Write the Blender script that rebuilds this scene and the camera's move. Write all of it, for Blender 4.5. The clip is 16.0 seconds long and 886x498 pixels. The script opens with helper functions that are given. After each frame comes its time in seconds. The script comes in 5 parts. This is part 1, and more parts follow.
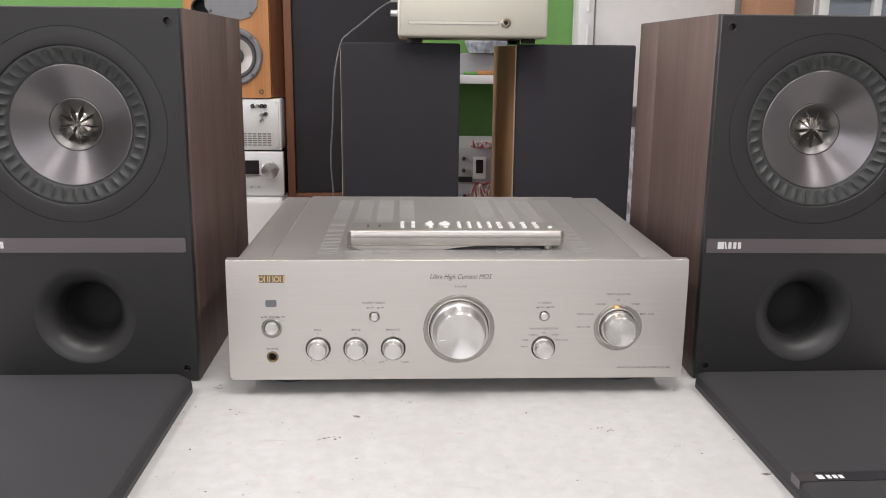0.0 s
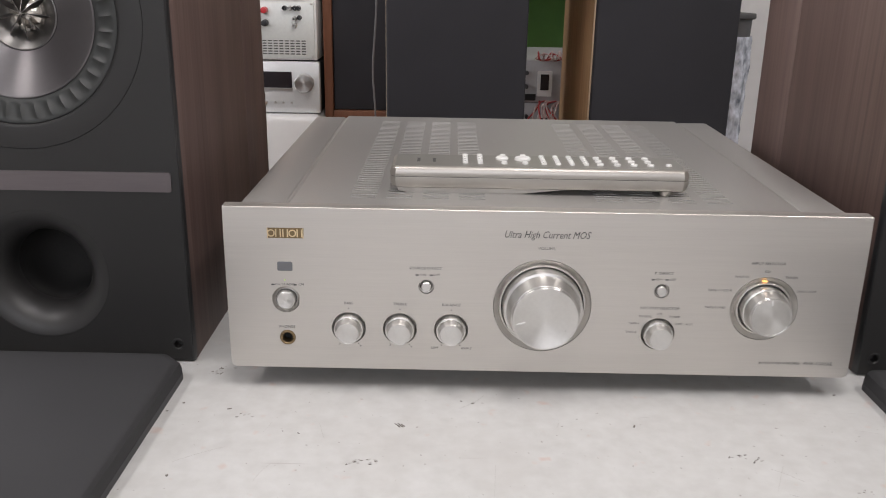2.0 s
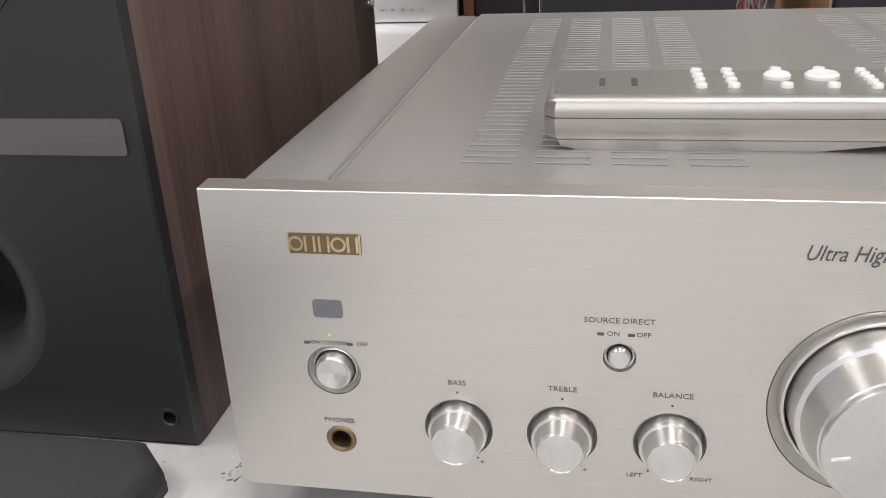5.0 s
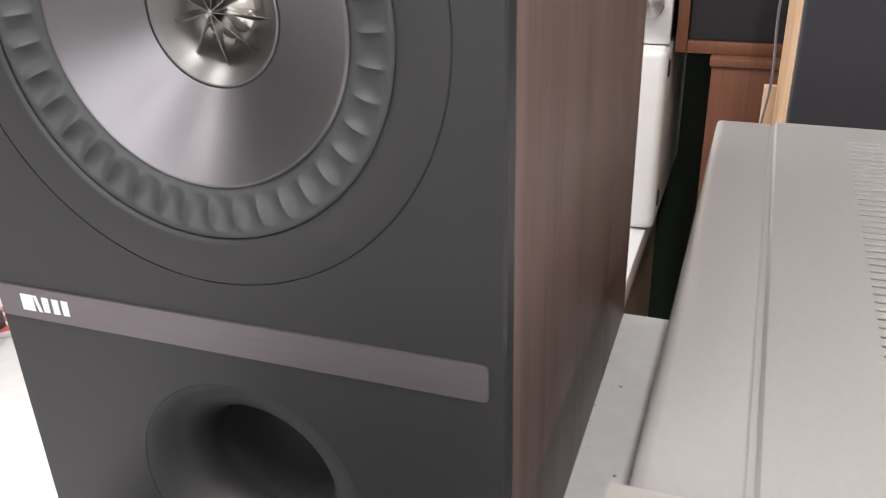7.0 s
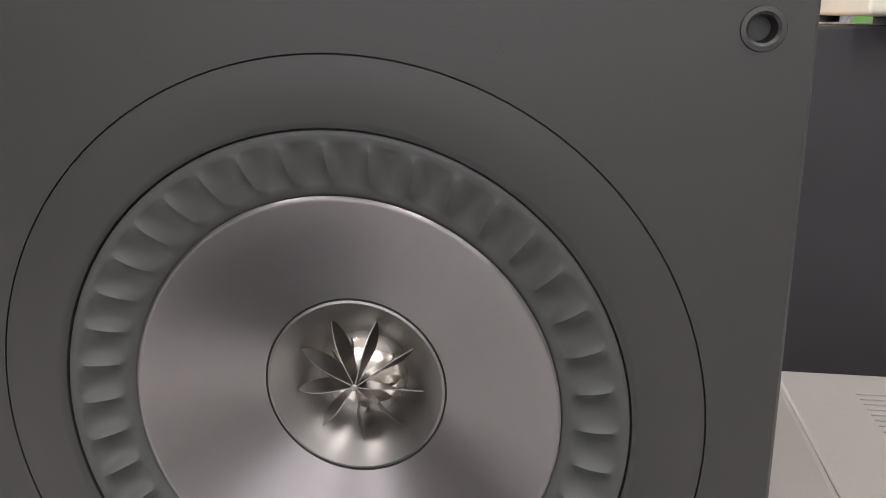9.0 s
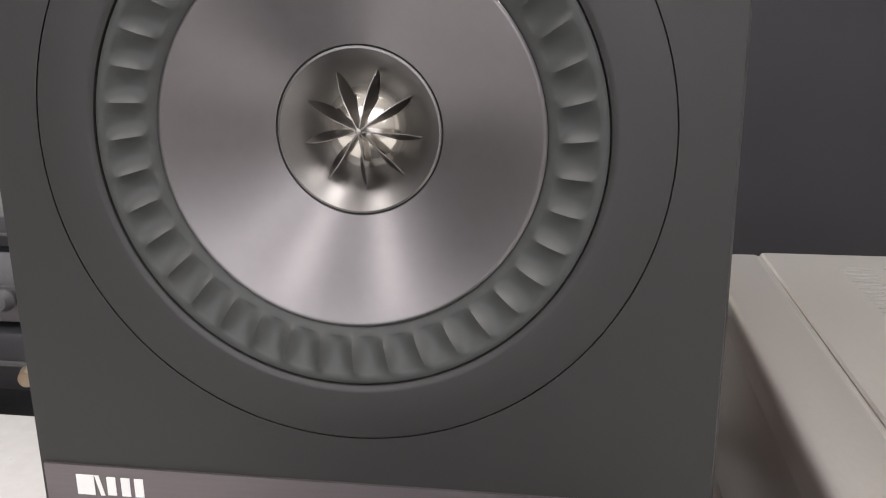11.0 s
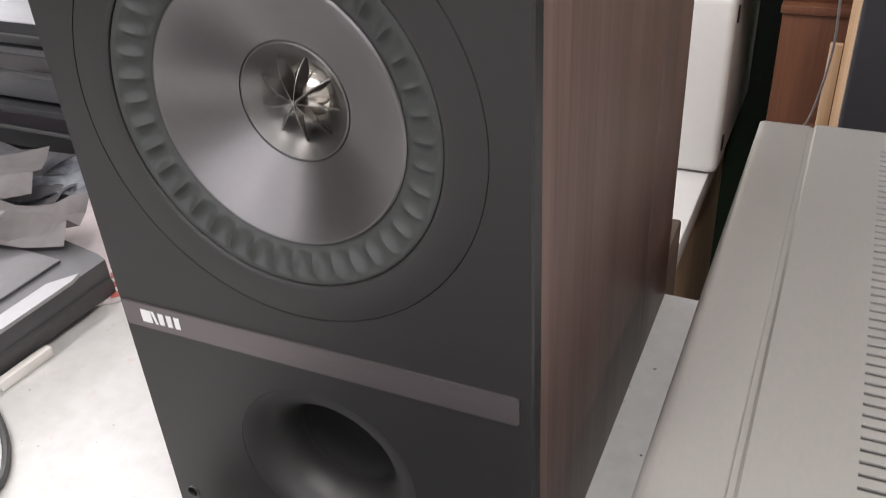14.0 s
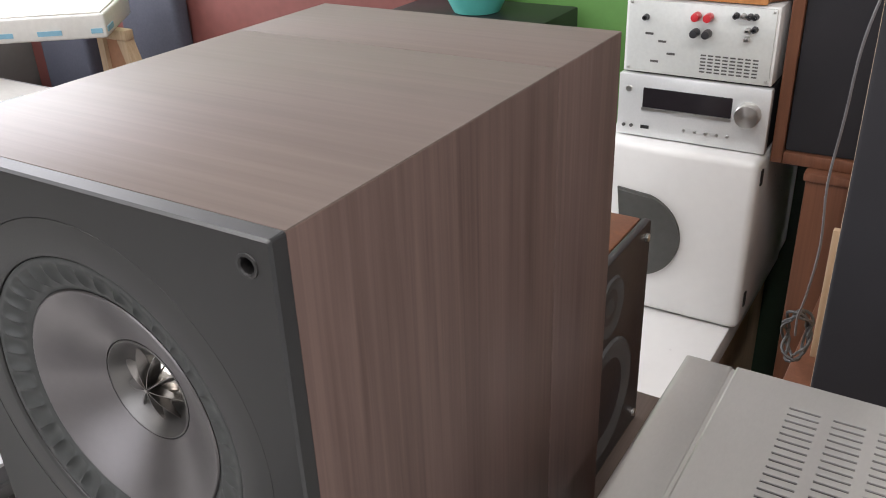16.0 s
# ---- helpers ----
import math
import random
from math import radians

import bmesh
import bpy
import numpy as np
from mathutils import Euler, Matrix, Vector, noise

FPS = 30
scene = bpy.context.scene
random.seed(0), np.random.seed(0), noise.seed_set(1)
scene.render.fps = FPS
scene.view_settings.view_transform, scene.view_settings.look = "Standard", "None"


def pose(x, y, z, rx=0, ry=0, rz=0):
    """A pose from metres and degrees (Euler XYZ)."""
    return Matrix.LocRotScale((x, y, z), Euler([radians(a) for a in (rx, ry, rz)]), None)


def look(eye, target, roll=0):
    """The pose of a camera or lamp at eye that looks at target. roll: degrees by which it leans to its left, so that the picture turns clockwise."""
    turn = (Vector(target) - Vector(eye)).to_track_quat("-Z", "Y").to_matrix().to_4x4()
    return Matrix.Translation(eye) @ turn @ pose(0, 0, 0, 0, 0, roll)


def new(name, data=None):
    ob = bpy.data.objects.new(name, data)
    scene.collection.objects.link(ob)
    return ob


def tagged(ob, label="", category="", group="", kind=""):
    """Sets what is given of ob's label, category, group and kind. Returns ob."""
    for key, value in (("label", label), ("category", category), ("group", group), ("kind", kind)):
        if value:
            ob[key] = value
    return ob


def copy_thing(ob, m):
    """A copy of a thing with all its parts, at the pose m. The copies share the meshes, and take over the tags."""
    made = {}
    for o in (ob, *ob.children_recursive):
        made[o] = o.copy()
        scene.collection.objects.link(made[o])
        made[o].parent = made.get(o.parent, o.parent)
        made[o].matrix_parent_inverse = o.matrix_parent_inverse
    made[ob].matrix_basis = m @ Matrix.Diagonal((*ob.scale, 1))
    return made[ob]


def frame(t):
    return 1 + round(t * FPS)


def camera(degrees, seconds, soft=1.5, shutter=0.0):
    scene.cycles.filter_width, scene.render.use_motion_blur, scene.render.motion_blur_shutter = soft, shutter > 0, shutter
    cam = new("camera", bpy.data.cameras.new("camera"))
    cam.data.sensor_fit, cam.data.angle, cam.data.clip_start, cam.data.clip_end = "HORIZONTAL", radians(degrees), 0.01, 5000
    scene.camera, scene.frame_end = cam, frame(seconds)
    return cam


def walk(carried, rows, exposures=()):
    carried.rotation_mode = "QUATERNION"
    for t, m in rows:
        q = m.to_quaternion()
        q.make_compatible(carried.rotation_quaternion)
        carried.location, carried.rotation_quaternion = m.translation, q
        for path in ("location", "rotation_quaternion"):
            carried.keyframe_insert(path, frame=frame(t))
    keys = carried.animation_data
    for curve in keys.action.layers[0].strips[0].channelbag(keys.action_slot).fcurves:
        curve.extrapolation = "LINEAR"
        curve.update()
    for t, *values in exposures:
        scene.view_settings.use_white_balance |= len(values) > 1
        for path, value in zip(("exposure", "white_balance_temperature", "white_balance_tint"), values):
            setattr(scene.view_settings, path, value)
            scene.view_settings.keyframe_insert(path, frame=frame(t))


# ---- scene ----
cam = camera(54.37, 16.0, soft=1.0, shutter=0.12)
PATH = [  # seconds, eye, aim, roll
    (0, (-0.0505, -0.7801, 1.0728), (-0.0074, 0.1938, 0.8501), 0.56),
    (0.5, (-0.0401, -0.7536, 1.0769), (-0.0023, 0.2144, 0.8289), 0.62),
    (1, (-0.0310, -0.7110, 1.0654), (-0.0034, 0.2519, 0.7970), 0.60),
    (1.5, (-0.0369, -0.6438, 1.0467), (-0.0284, 0.3139, 0.7592), 0.78),
    (2, (-0.0651, -0.5522, 1.0395), (-0.0717, 0.3970, 0.7251), 0.94),
    (2.5, (-0.1064, -0.4841, 1.0464), (-0.1371, 0.4574, 0.7108), 0.36),
    (3, (-0.1251, -0.4298, 1.0529), (-0.1989, 0.5046, 0.7043), -1.30),
    (3.5, (-0.1074, -0.3495, 1.0259), (-0.2406, 0.5764, 0.6725), -2.41),
    (3.7, (-0.0969, -0.3129, 1.0050), (-0.2344, 0.6085, 0.6416), -2.81),
    (5.8, (-0.0863, -0.2409, 0.9725), (-0.2831, 0.6517, 0.5669), -2.28),
    (6, (-0.0887, -0.2391, 0.9753), (-0.2846, 0.6520, 0.5661), -2.10),
    (6.5, (-0.1195, -0.2052, 1.0148), (-0.3952, 0.6509, 0.5777), -2.39),
    (7, (-0.1918, -0.1866, 1.0549), (-0.5082, 0.6541, 0.6154), -1.75),
    (7.5, (-0.2701, -0.1704, 1.0884), (-0.5295, 0.7032, 0.6765), -0.63),
    (8, (-0.3005, -0.1538, 1.1135), (-0.5007, 0.7514, 0.7387), 1.20),
    (8.2, (-0.3031, -0.1455, 1.1174), (-0.4724, 0.7749, 0.7649), 0.59),
    (10.3, (-0.3041, -0.1818, 1.0555), (-0.4561, 0.7876, 0.8629), -0.66),
    (10.5, (-0.3039, -0.1850, 1.0507), (-0.4511, 0.7801, 0.8341), -0.33),
    (11, (-0.2981, -0.1920, 1.0371), (-0.4486, 0.7598, 0.7699), -0.67),
    (11.5, (-0.2893, -0.1992, 1.0322), (-0.4517, 0.7354, 0.7158), -1.18),
    (12, (-0.2816, -0.2084, 1.0230), (-0.4489, 0.7140, 0.6749), -1.63),
    (12.5, (-0.2723, -0.2214, 1.0136), (-0.4507, 0.6862, 0.6337), -1.77),
    (13, (-0.2534, -0.2271, 1.0086), (-0.4492, 0.6570, 0.5843), -1.15),
    (13.5, (-0.2146, -0.2284, 1.0271), (-0.4950, 0.6051, 0.5511), -2.11),
    (14, (-0.1710, -0.2041, 1.1315), (-0.5476, 0.5541, 0.5993), -3.67),
    (14.5, (-0.1375, -0.1783, 1.1969), (-0.5525, 0.5677, 0.6761), -5.22),
    (15, (-0.1120, -0.1579, 1.2193), (-0.5598, 0.5853, 0.7221), -4.33),
    (15.5, (-0.0965, -0.1419, 1.2298), (-0.5672, 0.6020, 0.7553), -3.36),
    (16, (-0.0819, -0.1334, 1.2267), (-0.5625, 0.6158, 0.7711), -2.27),
]
EXPOSURES = [(0, 0.16, 6550, 11), (0.5, 0.12, 6550, 11), (1, 0.06, 6550, 10), (1.5, 0.0, 6500, 10), (2.0, -0.1, 6550, 11), (2.5, -0.1, 6550, 11), (3.0, 0.16, 6550, 11), (3.5, 0.4, 6500, 10), (6.0, 0.08, 6500, 10),
             (6.5, 0.12, 6450, 11), (7.0, 0.88, 6450, 10), (7.5, 0.84, 6700, 12), (8.0, 0.76, 6650, 10), (10.5, 0.65, 6750, 12), (11.5, 0.58, 6500, 9), (12.0, 0.52, 6600, 9), (12.5, 0.38, 6700, 9),
             (13.0, 0.3, 6700, 10), (13.5, 0.26, 6700, 10), (14.0, 0.42, 6550, 10), (14.5, 0.66, 6500, 10), (15.0, 0.54, 6450, 9), (15.5, 0.38, 6450, 9), (16.0, 0.28, 6450, 9)]
walk(cam, [(t, look(eye, aim, roll)) for t, eye, aim, roll in PATH], EXPOSURES)

T = 0.75  # height of the table top

# ---- world and light ----
world = bpy.data.worlds.new("sky")
scene.world = world
world.use_nodes = True
wn = world.node_tree
sky = wn.nodes.new("ShaderNodeTexSky")
sky.sky_type, sky.sun_disc = "NISHITA", False
sky.sun_elevation, sky.sun_rotation = radians(40), radians(250)
wn.nodes["Background"].inputs["Strength"].default_value = 0.12
wn.links.new(sky.outputs[0], wn.nodes["Background"].inputs["Color"])


def area(name, m, sx, sy, watts, color):
    lamp = bpy.data.lights.new(name, "AREA")
    lamp.shape, lamp.size, lamp.size_y, lamp.energy, lamp.color = "RECTANGLE", sx, sy, watts, color
    ob = new(name, lamp)
    ob.matrix_world = m
    return ob


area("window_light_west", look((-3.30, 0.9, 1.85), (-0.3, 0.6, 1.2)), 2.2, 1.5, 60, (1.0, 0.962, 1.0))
# added fill from behind the camera, with no known window there
area("fill_light_south", look((-0.6, -3.30, 1.88), (-0.4, 0, 1.1)), 3.2, 1.15, 31, (1.0, 0.956, 0.965))
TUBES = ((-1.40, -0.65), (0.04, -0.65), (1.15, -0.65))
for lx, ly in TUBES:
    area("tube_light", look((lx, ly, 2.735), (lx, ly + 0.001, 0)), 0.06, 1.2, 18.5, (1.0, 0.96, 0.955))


# ---- materials ----
def material(name, colour, rough=0.5, metal=0.0, var=0.12, scale=(1, 1, 1), grain=60.0, coarse=6.0, bump=0.0, rvar=0.08, spec=0.5,
             colour2=None, aniso=0.0):
    """Principled surface with variation at a fine and a coarse scale."""
    m = bpy.data.materials.new(name)
    m.use_nodes = True
    nt = m.node_tree
    b = nt.nodes["Principled BSDF"]
    b.inputs["Metallic"].default_value = metal
    b.inputs["Specular IOR Level"].default_value = spec
    tc = nt.nodes.new("ShaderNodeTexCoord")
    mp = nt.nodes.new("ShaderNodeMapping")
    mp.inputs["Scale"].default_value = scale
    nt.links.new(tc.outputs["Object"], mp.inputs["Vector"])
    fine = nt.nodes.new("ShaderNodeTexNoise")
    fine.inputs["Scale"].default_value, fine.inputs["Detail"].default_value = grain, 4
    big = nt.nodes.new("ShaderNodeTexNoise")
    big.inputs["Scale"].default_value, big.inputs["Detail"].default_value = coarse, 3
    for n in (fine, big):
        nt.links.new(mp.outputs[0], n.inputs["Vector"])
    add = nt.nodes.new("ShaderNodeMath")
    add.operation = "MULTIPLY_ADD"
    add.inputs[1].default_value = 0.6
    nt.links.new(fine.outputs["Fac"], add.inputs[0])
    half = nt.nodes.new("ShaderNodeMath")
    half.operation = "MULTIPLY"
    half.inputs[1].default_value = 0.4
    nt.links.new(big.outputs["Fac"], half.inputs[0])
    nt.links.new(half.outputs[0], add.inputs[2])
    ramp = nt.nodes.new("ShaderNodeValToRGB")
    lo = [c * (1 - var) for c in colour]
    hi = list(colour2) if colour2 else [min(1, c * (1 + var)) for c in colour]
    ramp.color_ramp.elements[0].position, ramp.color_ramp.elements[1].position = 0.3, 0.7
    ramp.color_ramp.elements[0].color = (*lo, 1)
    ramp.color_ramp.elements[1].color = (*hi, 1)
    nt.links.new(add.outputs[0], ramp.inputs["Fac"])
    nt.links.new(ramp.outputs["Color"], b.inputs["Base Color"])
    rr = nt.nodes.new("ShaderNodeMapRange")
    rr.inputs["To Min"].default_value, rr.inputs["To Max"].default_value = max(0.02, rough - rvar), min(1, rough + rvar)
    nt.links.new(add.outputs[0], rr.inputs["Value"])
    nt.links.new(rr.outputs[0], b.inputs["Roughness"])
    if bump:
        bp = nt.nodes.new("ShaderNodeBump")
        bp.inputs["Strength"].default_value, bp.inputs["Distance"].default_value = 1.0, bump
        nt.links.new(add.outputs[0], bp.inputs["Height"])
        nt.links.new(bp.outputs[0], b.inputs["Normal"])
    if aniso:
        tg = nt.nodes.new("ShaderNodeTangent")
        tg.direction_type, tg.axis = "RADIAL", "Y"
        b.inputs["Anisotropic"].default_value, b.inputs["Anisotropic Rotation"].default_value = aniso, 0.25
        nt.links.new(tg.outputs[0], b.inputs["Tangent"])
    return m


def glowing(name, colour, strength):
    m = material(name, colour, 0.4)
    b = m.node_tree.nodes["Principled BSDF"]
    b.inputs["Emission Color"].default_value = (*colour, 1)
    b.inputs["Emission Strength"].default_value = strength
    return m


def walnut(name, dark, light, along, rough=0.42):
    """Printed wood with long streaks along one axis: fine pores over broad bands."""
    m = bpy.data.materials.new(name)
    m.use_nodes = True
    nt = m.node_tree
    b = nt.nodes["Principled BSDF"]
    tc = nt.nodes.new("ShaderNodeTexCoord")
    mix = None
    for k, (across, length, weight) in enumerate(((18, 1.3, 0.36), (85, 2.6, 0.31), (300, 8.0, 0.33))):
        mp = nt.nodes.new("ShaderNodeMapping")
        mp.inputs["Scale"].default_value = [length if a == along else across for a in range(3)]
        nz = nt.nodes.new("ShaderNodeTexNoise")
        nz.inputs["Scale"].default_value, nz.inputs["Detail"].default_value, nz.inputs["Distortion"].default_value = 1.0, 3, (1.1, 0.6, 0.3)[k]
        nt.links.new(tc.outputs["Object"], mp.inputs["Vector"])
        nt.links.new(mp.outputs[0], nz.inputs["Vector"])
        mul = nt.nodes.new("ShaderNodeMath")
        mul.operation = "MULTIPLY_ADD"
        mul.inputs[1].default_value = weight
        nt.links.new(nz.outputs["Fac"], mul.inputs[0])
        if mix:
            nt.links.new(mix.outputs[0], mul.inputs[2])
        else:
            mul.inputs[2].default_value = 0
        mix = mul
    ramp = nt.nodes.new("ShaderNodeValToRGB")
    ramp.color_ramp.elements[0].position, ramp.color_ramp.elements[1].position = 0.36, 0.64
    ramp.color_ramp.elements[0].color, ramp.color_ramp.elements[1].color = (*dark, 1), (*light, 1)
    nt.links.new(mix.outputs[0], ramp.inputs["Fac"])
    nt.links.new(ramp.outputs[0], b.inputs["Base Color"])
    b.inputs["Roughness"].default_value = rough
    b.inputs["Specular IOR Level"].default_value = 0.36
    bp = nt.nodes.new("ShaderNodeBump")
    bp.inputs["Strength"].default_value, bp.inputs["Distance"].default_value = 0.6, 0.0003
    nt.links.new(mix.outputs[0], bp.inputs["Height"])
    nt.links.new(bp.outputs[0], b.inputs["Normal"])
    return m


def painted_top(name):
    """Old white paint: cloudy stains, fine scuffs and scattered dark specks."""
    m = material(name, (0.53, 0.525, 0.51), 0.48, var=0.06, grain=90, coarse=5, bump=0.0002, colour2=(0.60, 0.60, 0.59))
    nt = m.node_tree
    b = nt.nodes["Principled BSDF"]
    base = b.inputs["Base Color"].links[0].from_socket
    tc = nt.nodes.new("ShaderNodeTexCoord")
    for scale, stretch, lo, hi, colour in ((240, (1, 1, 1), 0.72, 0.76, (0.30, 0.28, 0.26)), (7, (1.5, 0.7, 1), 0.56, 0.95, (0.50, 0.485, 0.465)),
                                           (130, (0.06, 1.0, 1), 0.72, 0.78, (0.43, 0.41, 0.40)), (60, (1, 1, 1), 0.665, 0.8, (0.56, 0.455, 0.415))):
        mp = nt.nodes.new("ShaderNodeMapping")
        mp.inputs["Scale"].default_value, mp.inputs["Rotation"].default_value = stretch, (0, 0, 0.6)
        nz = nt.nodes.new("ShaderNodeTexNoise")
        nz.inputs["Scale"].default_value, nz.inputs["Detail"].default_value = scale, 2
        rg = nt.nodes.new("ShaderNodeMapRange")
        rg.inputs["From Min"].default_value, rg.inputs["From Max"].default_value = lo, hi
        mx = nt.nodes.new("ShaderNodeMix")
        mx.data_type = "RGBA"
        mx.inputs["B"].default_value = (*colour, 1)
        nt.links.new(tc.outputs["Object"], mp.inputs["Vector"])
        nt.links.new(mp.outputs[0], nz.inputs["Vector"])
        nt.links.new(nz.outputs["Fac"], rg.inputs["Value"])
        nt.links.new(rg.outputs[0], mx.inputs["Factor"])
        nt.links.new(base, mx.inputs["A"])
        base = mx.outputs["Result"]
    nt.links.new(base, b.inputs["Base Color"])
    return m


CHAMPAGNE = material("champagne aluminium", (0.575, 0.550, 0.516), 0.42, 0.85, var=0.04, scale=(0.02, 1, 1), grain=1500, coarse=260, bump=0.00002, rvar=0.06)
LID = material("champagne painted steel", (0.44, 0.428, 0.41), 0.42, 0.6, var=0.035, scale=(1, 0.4, 1), grain=500, coarse=9, bump=0.000005, rvar=0.04)
SLOT_WALL = material("darkened slot wall steel", (0.37, 0.36, 0.345), 0.45, 0.4, var=0.1, grain=300)
CHROME = material("turned aluminium", (0.64, 0.63, 0.61), 0.31, 1.0, var=0.04, grain=400, coarse=60, aniso=0.82)
RECESS = material("recess metal", (0.60, 0.58, 0.55), 0.34, 0.85, var=0.06, grain=300)
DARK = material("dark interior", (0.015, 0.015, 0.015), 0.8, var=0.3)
GOLD = material("gold plate", (0.78, 0.64, 0.42), 0.3, 1.0, var=0.08, grain=300)
GOLD_DULL = material("dull bronze plate", (0.24, 0.175, 0.10), 0.42, 0.9, var=0.1, grain=300)
INK = material("grey print", (0.085, 0.082, 0.08), 0.6, var=0.05)
GLASS_GREY = material("smoked window", (0.15, 0.155, 0.165), 0.25, var=0.05)
AMBER = glowing("amber lamp", (1.0, 0.5, 0.16), 1.2)
GREEN_LED = glowing("green lamp", (0.5, 0.7, 0.2), 0.25)
RUBBER = material("grey rubber", (0.07, 0.07, 0.07), 0.6, var=0.15, grain=200)
VINYL = material("black satin vinyl", (0.0123, 0.0118, 0.0114), 0.48, var=0.2, grain=1500, coarse=15, bump=0.00005, spec=0.55)
RING = material("black moulded plastic", (0.0122, 0.0115, 0.0112), 0.44, var=0.15, grain=900, coarse=15, bump=0.00002, spec=0.58)
BORE = material("matt port bore, lifted", (0.033, 0.0323, 0.0317), 0.9, var=0.12, grain=600, coarse=15, spec=0.12)
EDGE = material("satin charcoal edge", (0.021, 0.0215, 0.023), 0.38, var=0.1, grain=900, coarse=15, spec=0.7)
PORT_SKIN = material("charcoal moulded port", (0.022, 0.0214, 0.021), 0.44, var=0.1, grain=900, coarse=15, bump=0.00002, spec=0.55)
SURROUND = material("grey pleated rubber", (0.033, 0.035, 0.034), 0.5, var=0.12, grain=300, coarse=30, spec=0.5)
CONE = material("spun aluminium cone", (0.204, 0.192, 0.196), 0.39, 1.0, var=0.04, grain=300, coarse=30, aniso=0.75)
GUIDE = material("satin waveguide", (0.20, 0.193, 0.188), 0.40, 1.0, var=0.04, grain=300, coarse=40, aniso=0.4)
DOME = material("polished dome", (0.68, 0.64, 0.58), 0.17, 1.0, var=0.03, grain=60, rvar=0.01)
FIN = material("nickel fin", (0.27, 0.255, 0.245), 0.30, 1.0, var=0.05, grain=90, rvar=0.01)
STRIP = material("brushed grey metal strip", (0.17, 0.15, 0.155), 0.42, 0.85, var=0.08, scale=(0.05, 1, 1), grain=900, coarse=60, bump=0.00002)
WHITE_PRINT = material("white print", (0.75, 0.75, 0.74), 0.5, var=0.03)
WALNUT_V = walnut("walnut upright grain", (0.084, 0.0535, 0.046), (0.160, 0.107, 0.093), 2, 0.46)
# paler and greyer than the upright grain: window sheen put into the colour
WALNUT_X = walnut("walnut cross grain, paled for sheen", (0.122, 0.095, 0.083), (0.158, 0.124, 0.109), 0, 0.47)
CLOTH = material("black grille cloth", (0.028, 0.028, 0.030), 0.75, var=0.2, grain=1800, coarse=20, bump=0.00015)
NAVY_CLOTH = material("blue black grille cloth", (0.030, 0.029, 0.033), 0.85, var=0.2, grain=1500, coarse=12, bump=0.0002, spec=0.3)
TABLE = painted_top("worn white paint")
FLECK = material("dark chip", (0.16, 0.145, 0.13), 0.7, var=0.3, grain=400)
SCUFF = material("grey scuff", (0.43, 0.415, 0.40), 0.6, var=0.2, grain=300)
REMOTE_TOP = material("grey remote panel", (0.33, 0.32, 0.295), 0.36, 0.5, var=0.05, grain=300)
REMOTE_SIDE = material("champagne remote shell", (0.50, 0.475, 0.44), 0.40, 0.85, var=0.05, scale=(0.1, 1, 1), grain=500)
BUTTON = material("white rubber button", (0.78, 0.78, 0.76), 0.45, var=0.03)
TAN = walnut("tan oak veneer", (0.31, 0.19, 0.10), (0.48, 0.305, 0.17), 2, 0.5)
ORANGE = walnut("orange cherry veneer", (0.42, 0.18, 0.06), (0.58, 0.27, 0.10), 2, 0.38)
BROWN = walnut("red brown wood", (0.125, 0.052, 0.029), (0.195, 0.082, 0.046), 2, 0.45)
DARKWOOD = walnut("dark brown wood", (0.075, 0.055, 0.045), (0.13, 0.10, 0.085), 1, 0.5)
BEIGE = material("beige metal casing", (0.60, 0.575, 0.49), 0.4, 0.3, var=0.04, grain=300)
SILVER = material("silver painted plastic", (0.70, 0.71, 0.71), 0.35, 0.4, var=0.04, grain=300)
PANEL_GREY = material("galvanised rear panel", (0.70, 0.72, 0.70), 0.4, 0.3, var=0.05, grain=200)
WHITE_GLOSS = material("white lacquer", (0.78, 0.78, 0.77), 0.3, var=0.02)
GREY_PAINT = material("grey plastic casing", (0.36, 0.36, 0.37), 0.45, var=0.08, grain=150)
BLACK_CASE = material("black painted metal", (0.022, 0.022, 0.025), 0.42, var=0.2, grain=200)
GREEN = material("green wall paint", (0.145, 0.335, 0.085), 0.6, var=0.06, grain=40, coarse=3, bump=0.0005)
WALL = material("off-white wall paint", (0.72, 0.71, 0.70), 0.6, var=0.04, grain=40, coarse=2, bump=0.0005)
# dark tone for an unseen wall, chosen to dim reflections in the baffles
DIM_WALL = material("unseen dim wall paint", (0.20, 0.19, 0.18), 0.6, var=0.05, grain=40, coarse=2, bump=0.0005)
REDWALL = material("maroon boarding", (0.22, 0.075, 0.065), 0.5, var=0.12, grain=30, coarse=3)
CEIL = material("white ceiling paint", (0.8, 0.8, 0.79), 0.7, var=0.03, grain=30)
FLOOR = material("grey cement tile", (0.26, 0.25, 0.235), 0.45, var=0.15, grain=30, coarse=3)
RED = material("red plastic", (0.55, 0.03, 0.04), 0.35, var=0.05)
WIRE_PINK = material("red and white wire", (0.62, 0.28, 0.26), 0.45, var=0.5, scale=(1, 1, 1), grain=120, colour2=(0.8, 0.7, 0.68))
WIRE_RED = material("red wire", (0.42, 0.05, 0.05), 0.4, var=0.15, grain=120)
WIRE = material("clear grey flex", (0.15, 0.145, 0.15), 0.35, var=0.2, grain=80)
CARTON = material("white carton", (0.74, 0.72, 0.68), 0.6, var=0.06, grain=60)
PAPER = material("printed paper", (0.62, 0.56, 0.56), 0.5, var=0.1, grain=80)
RED_PRINT = material("red print", (0.50, 0.13, 0.11), 0.5, var=0.1, grain=120)
BLUE_PRINT = material("blue print", (0.25, 0.48, 0.62), 0.5, var=0.1)
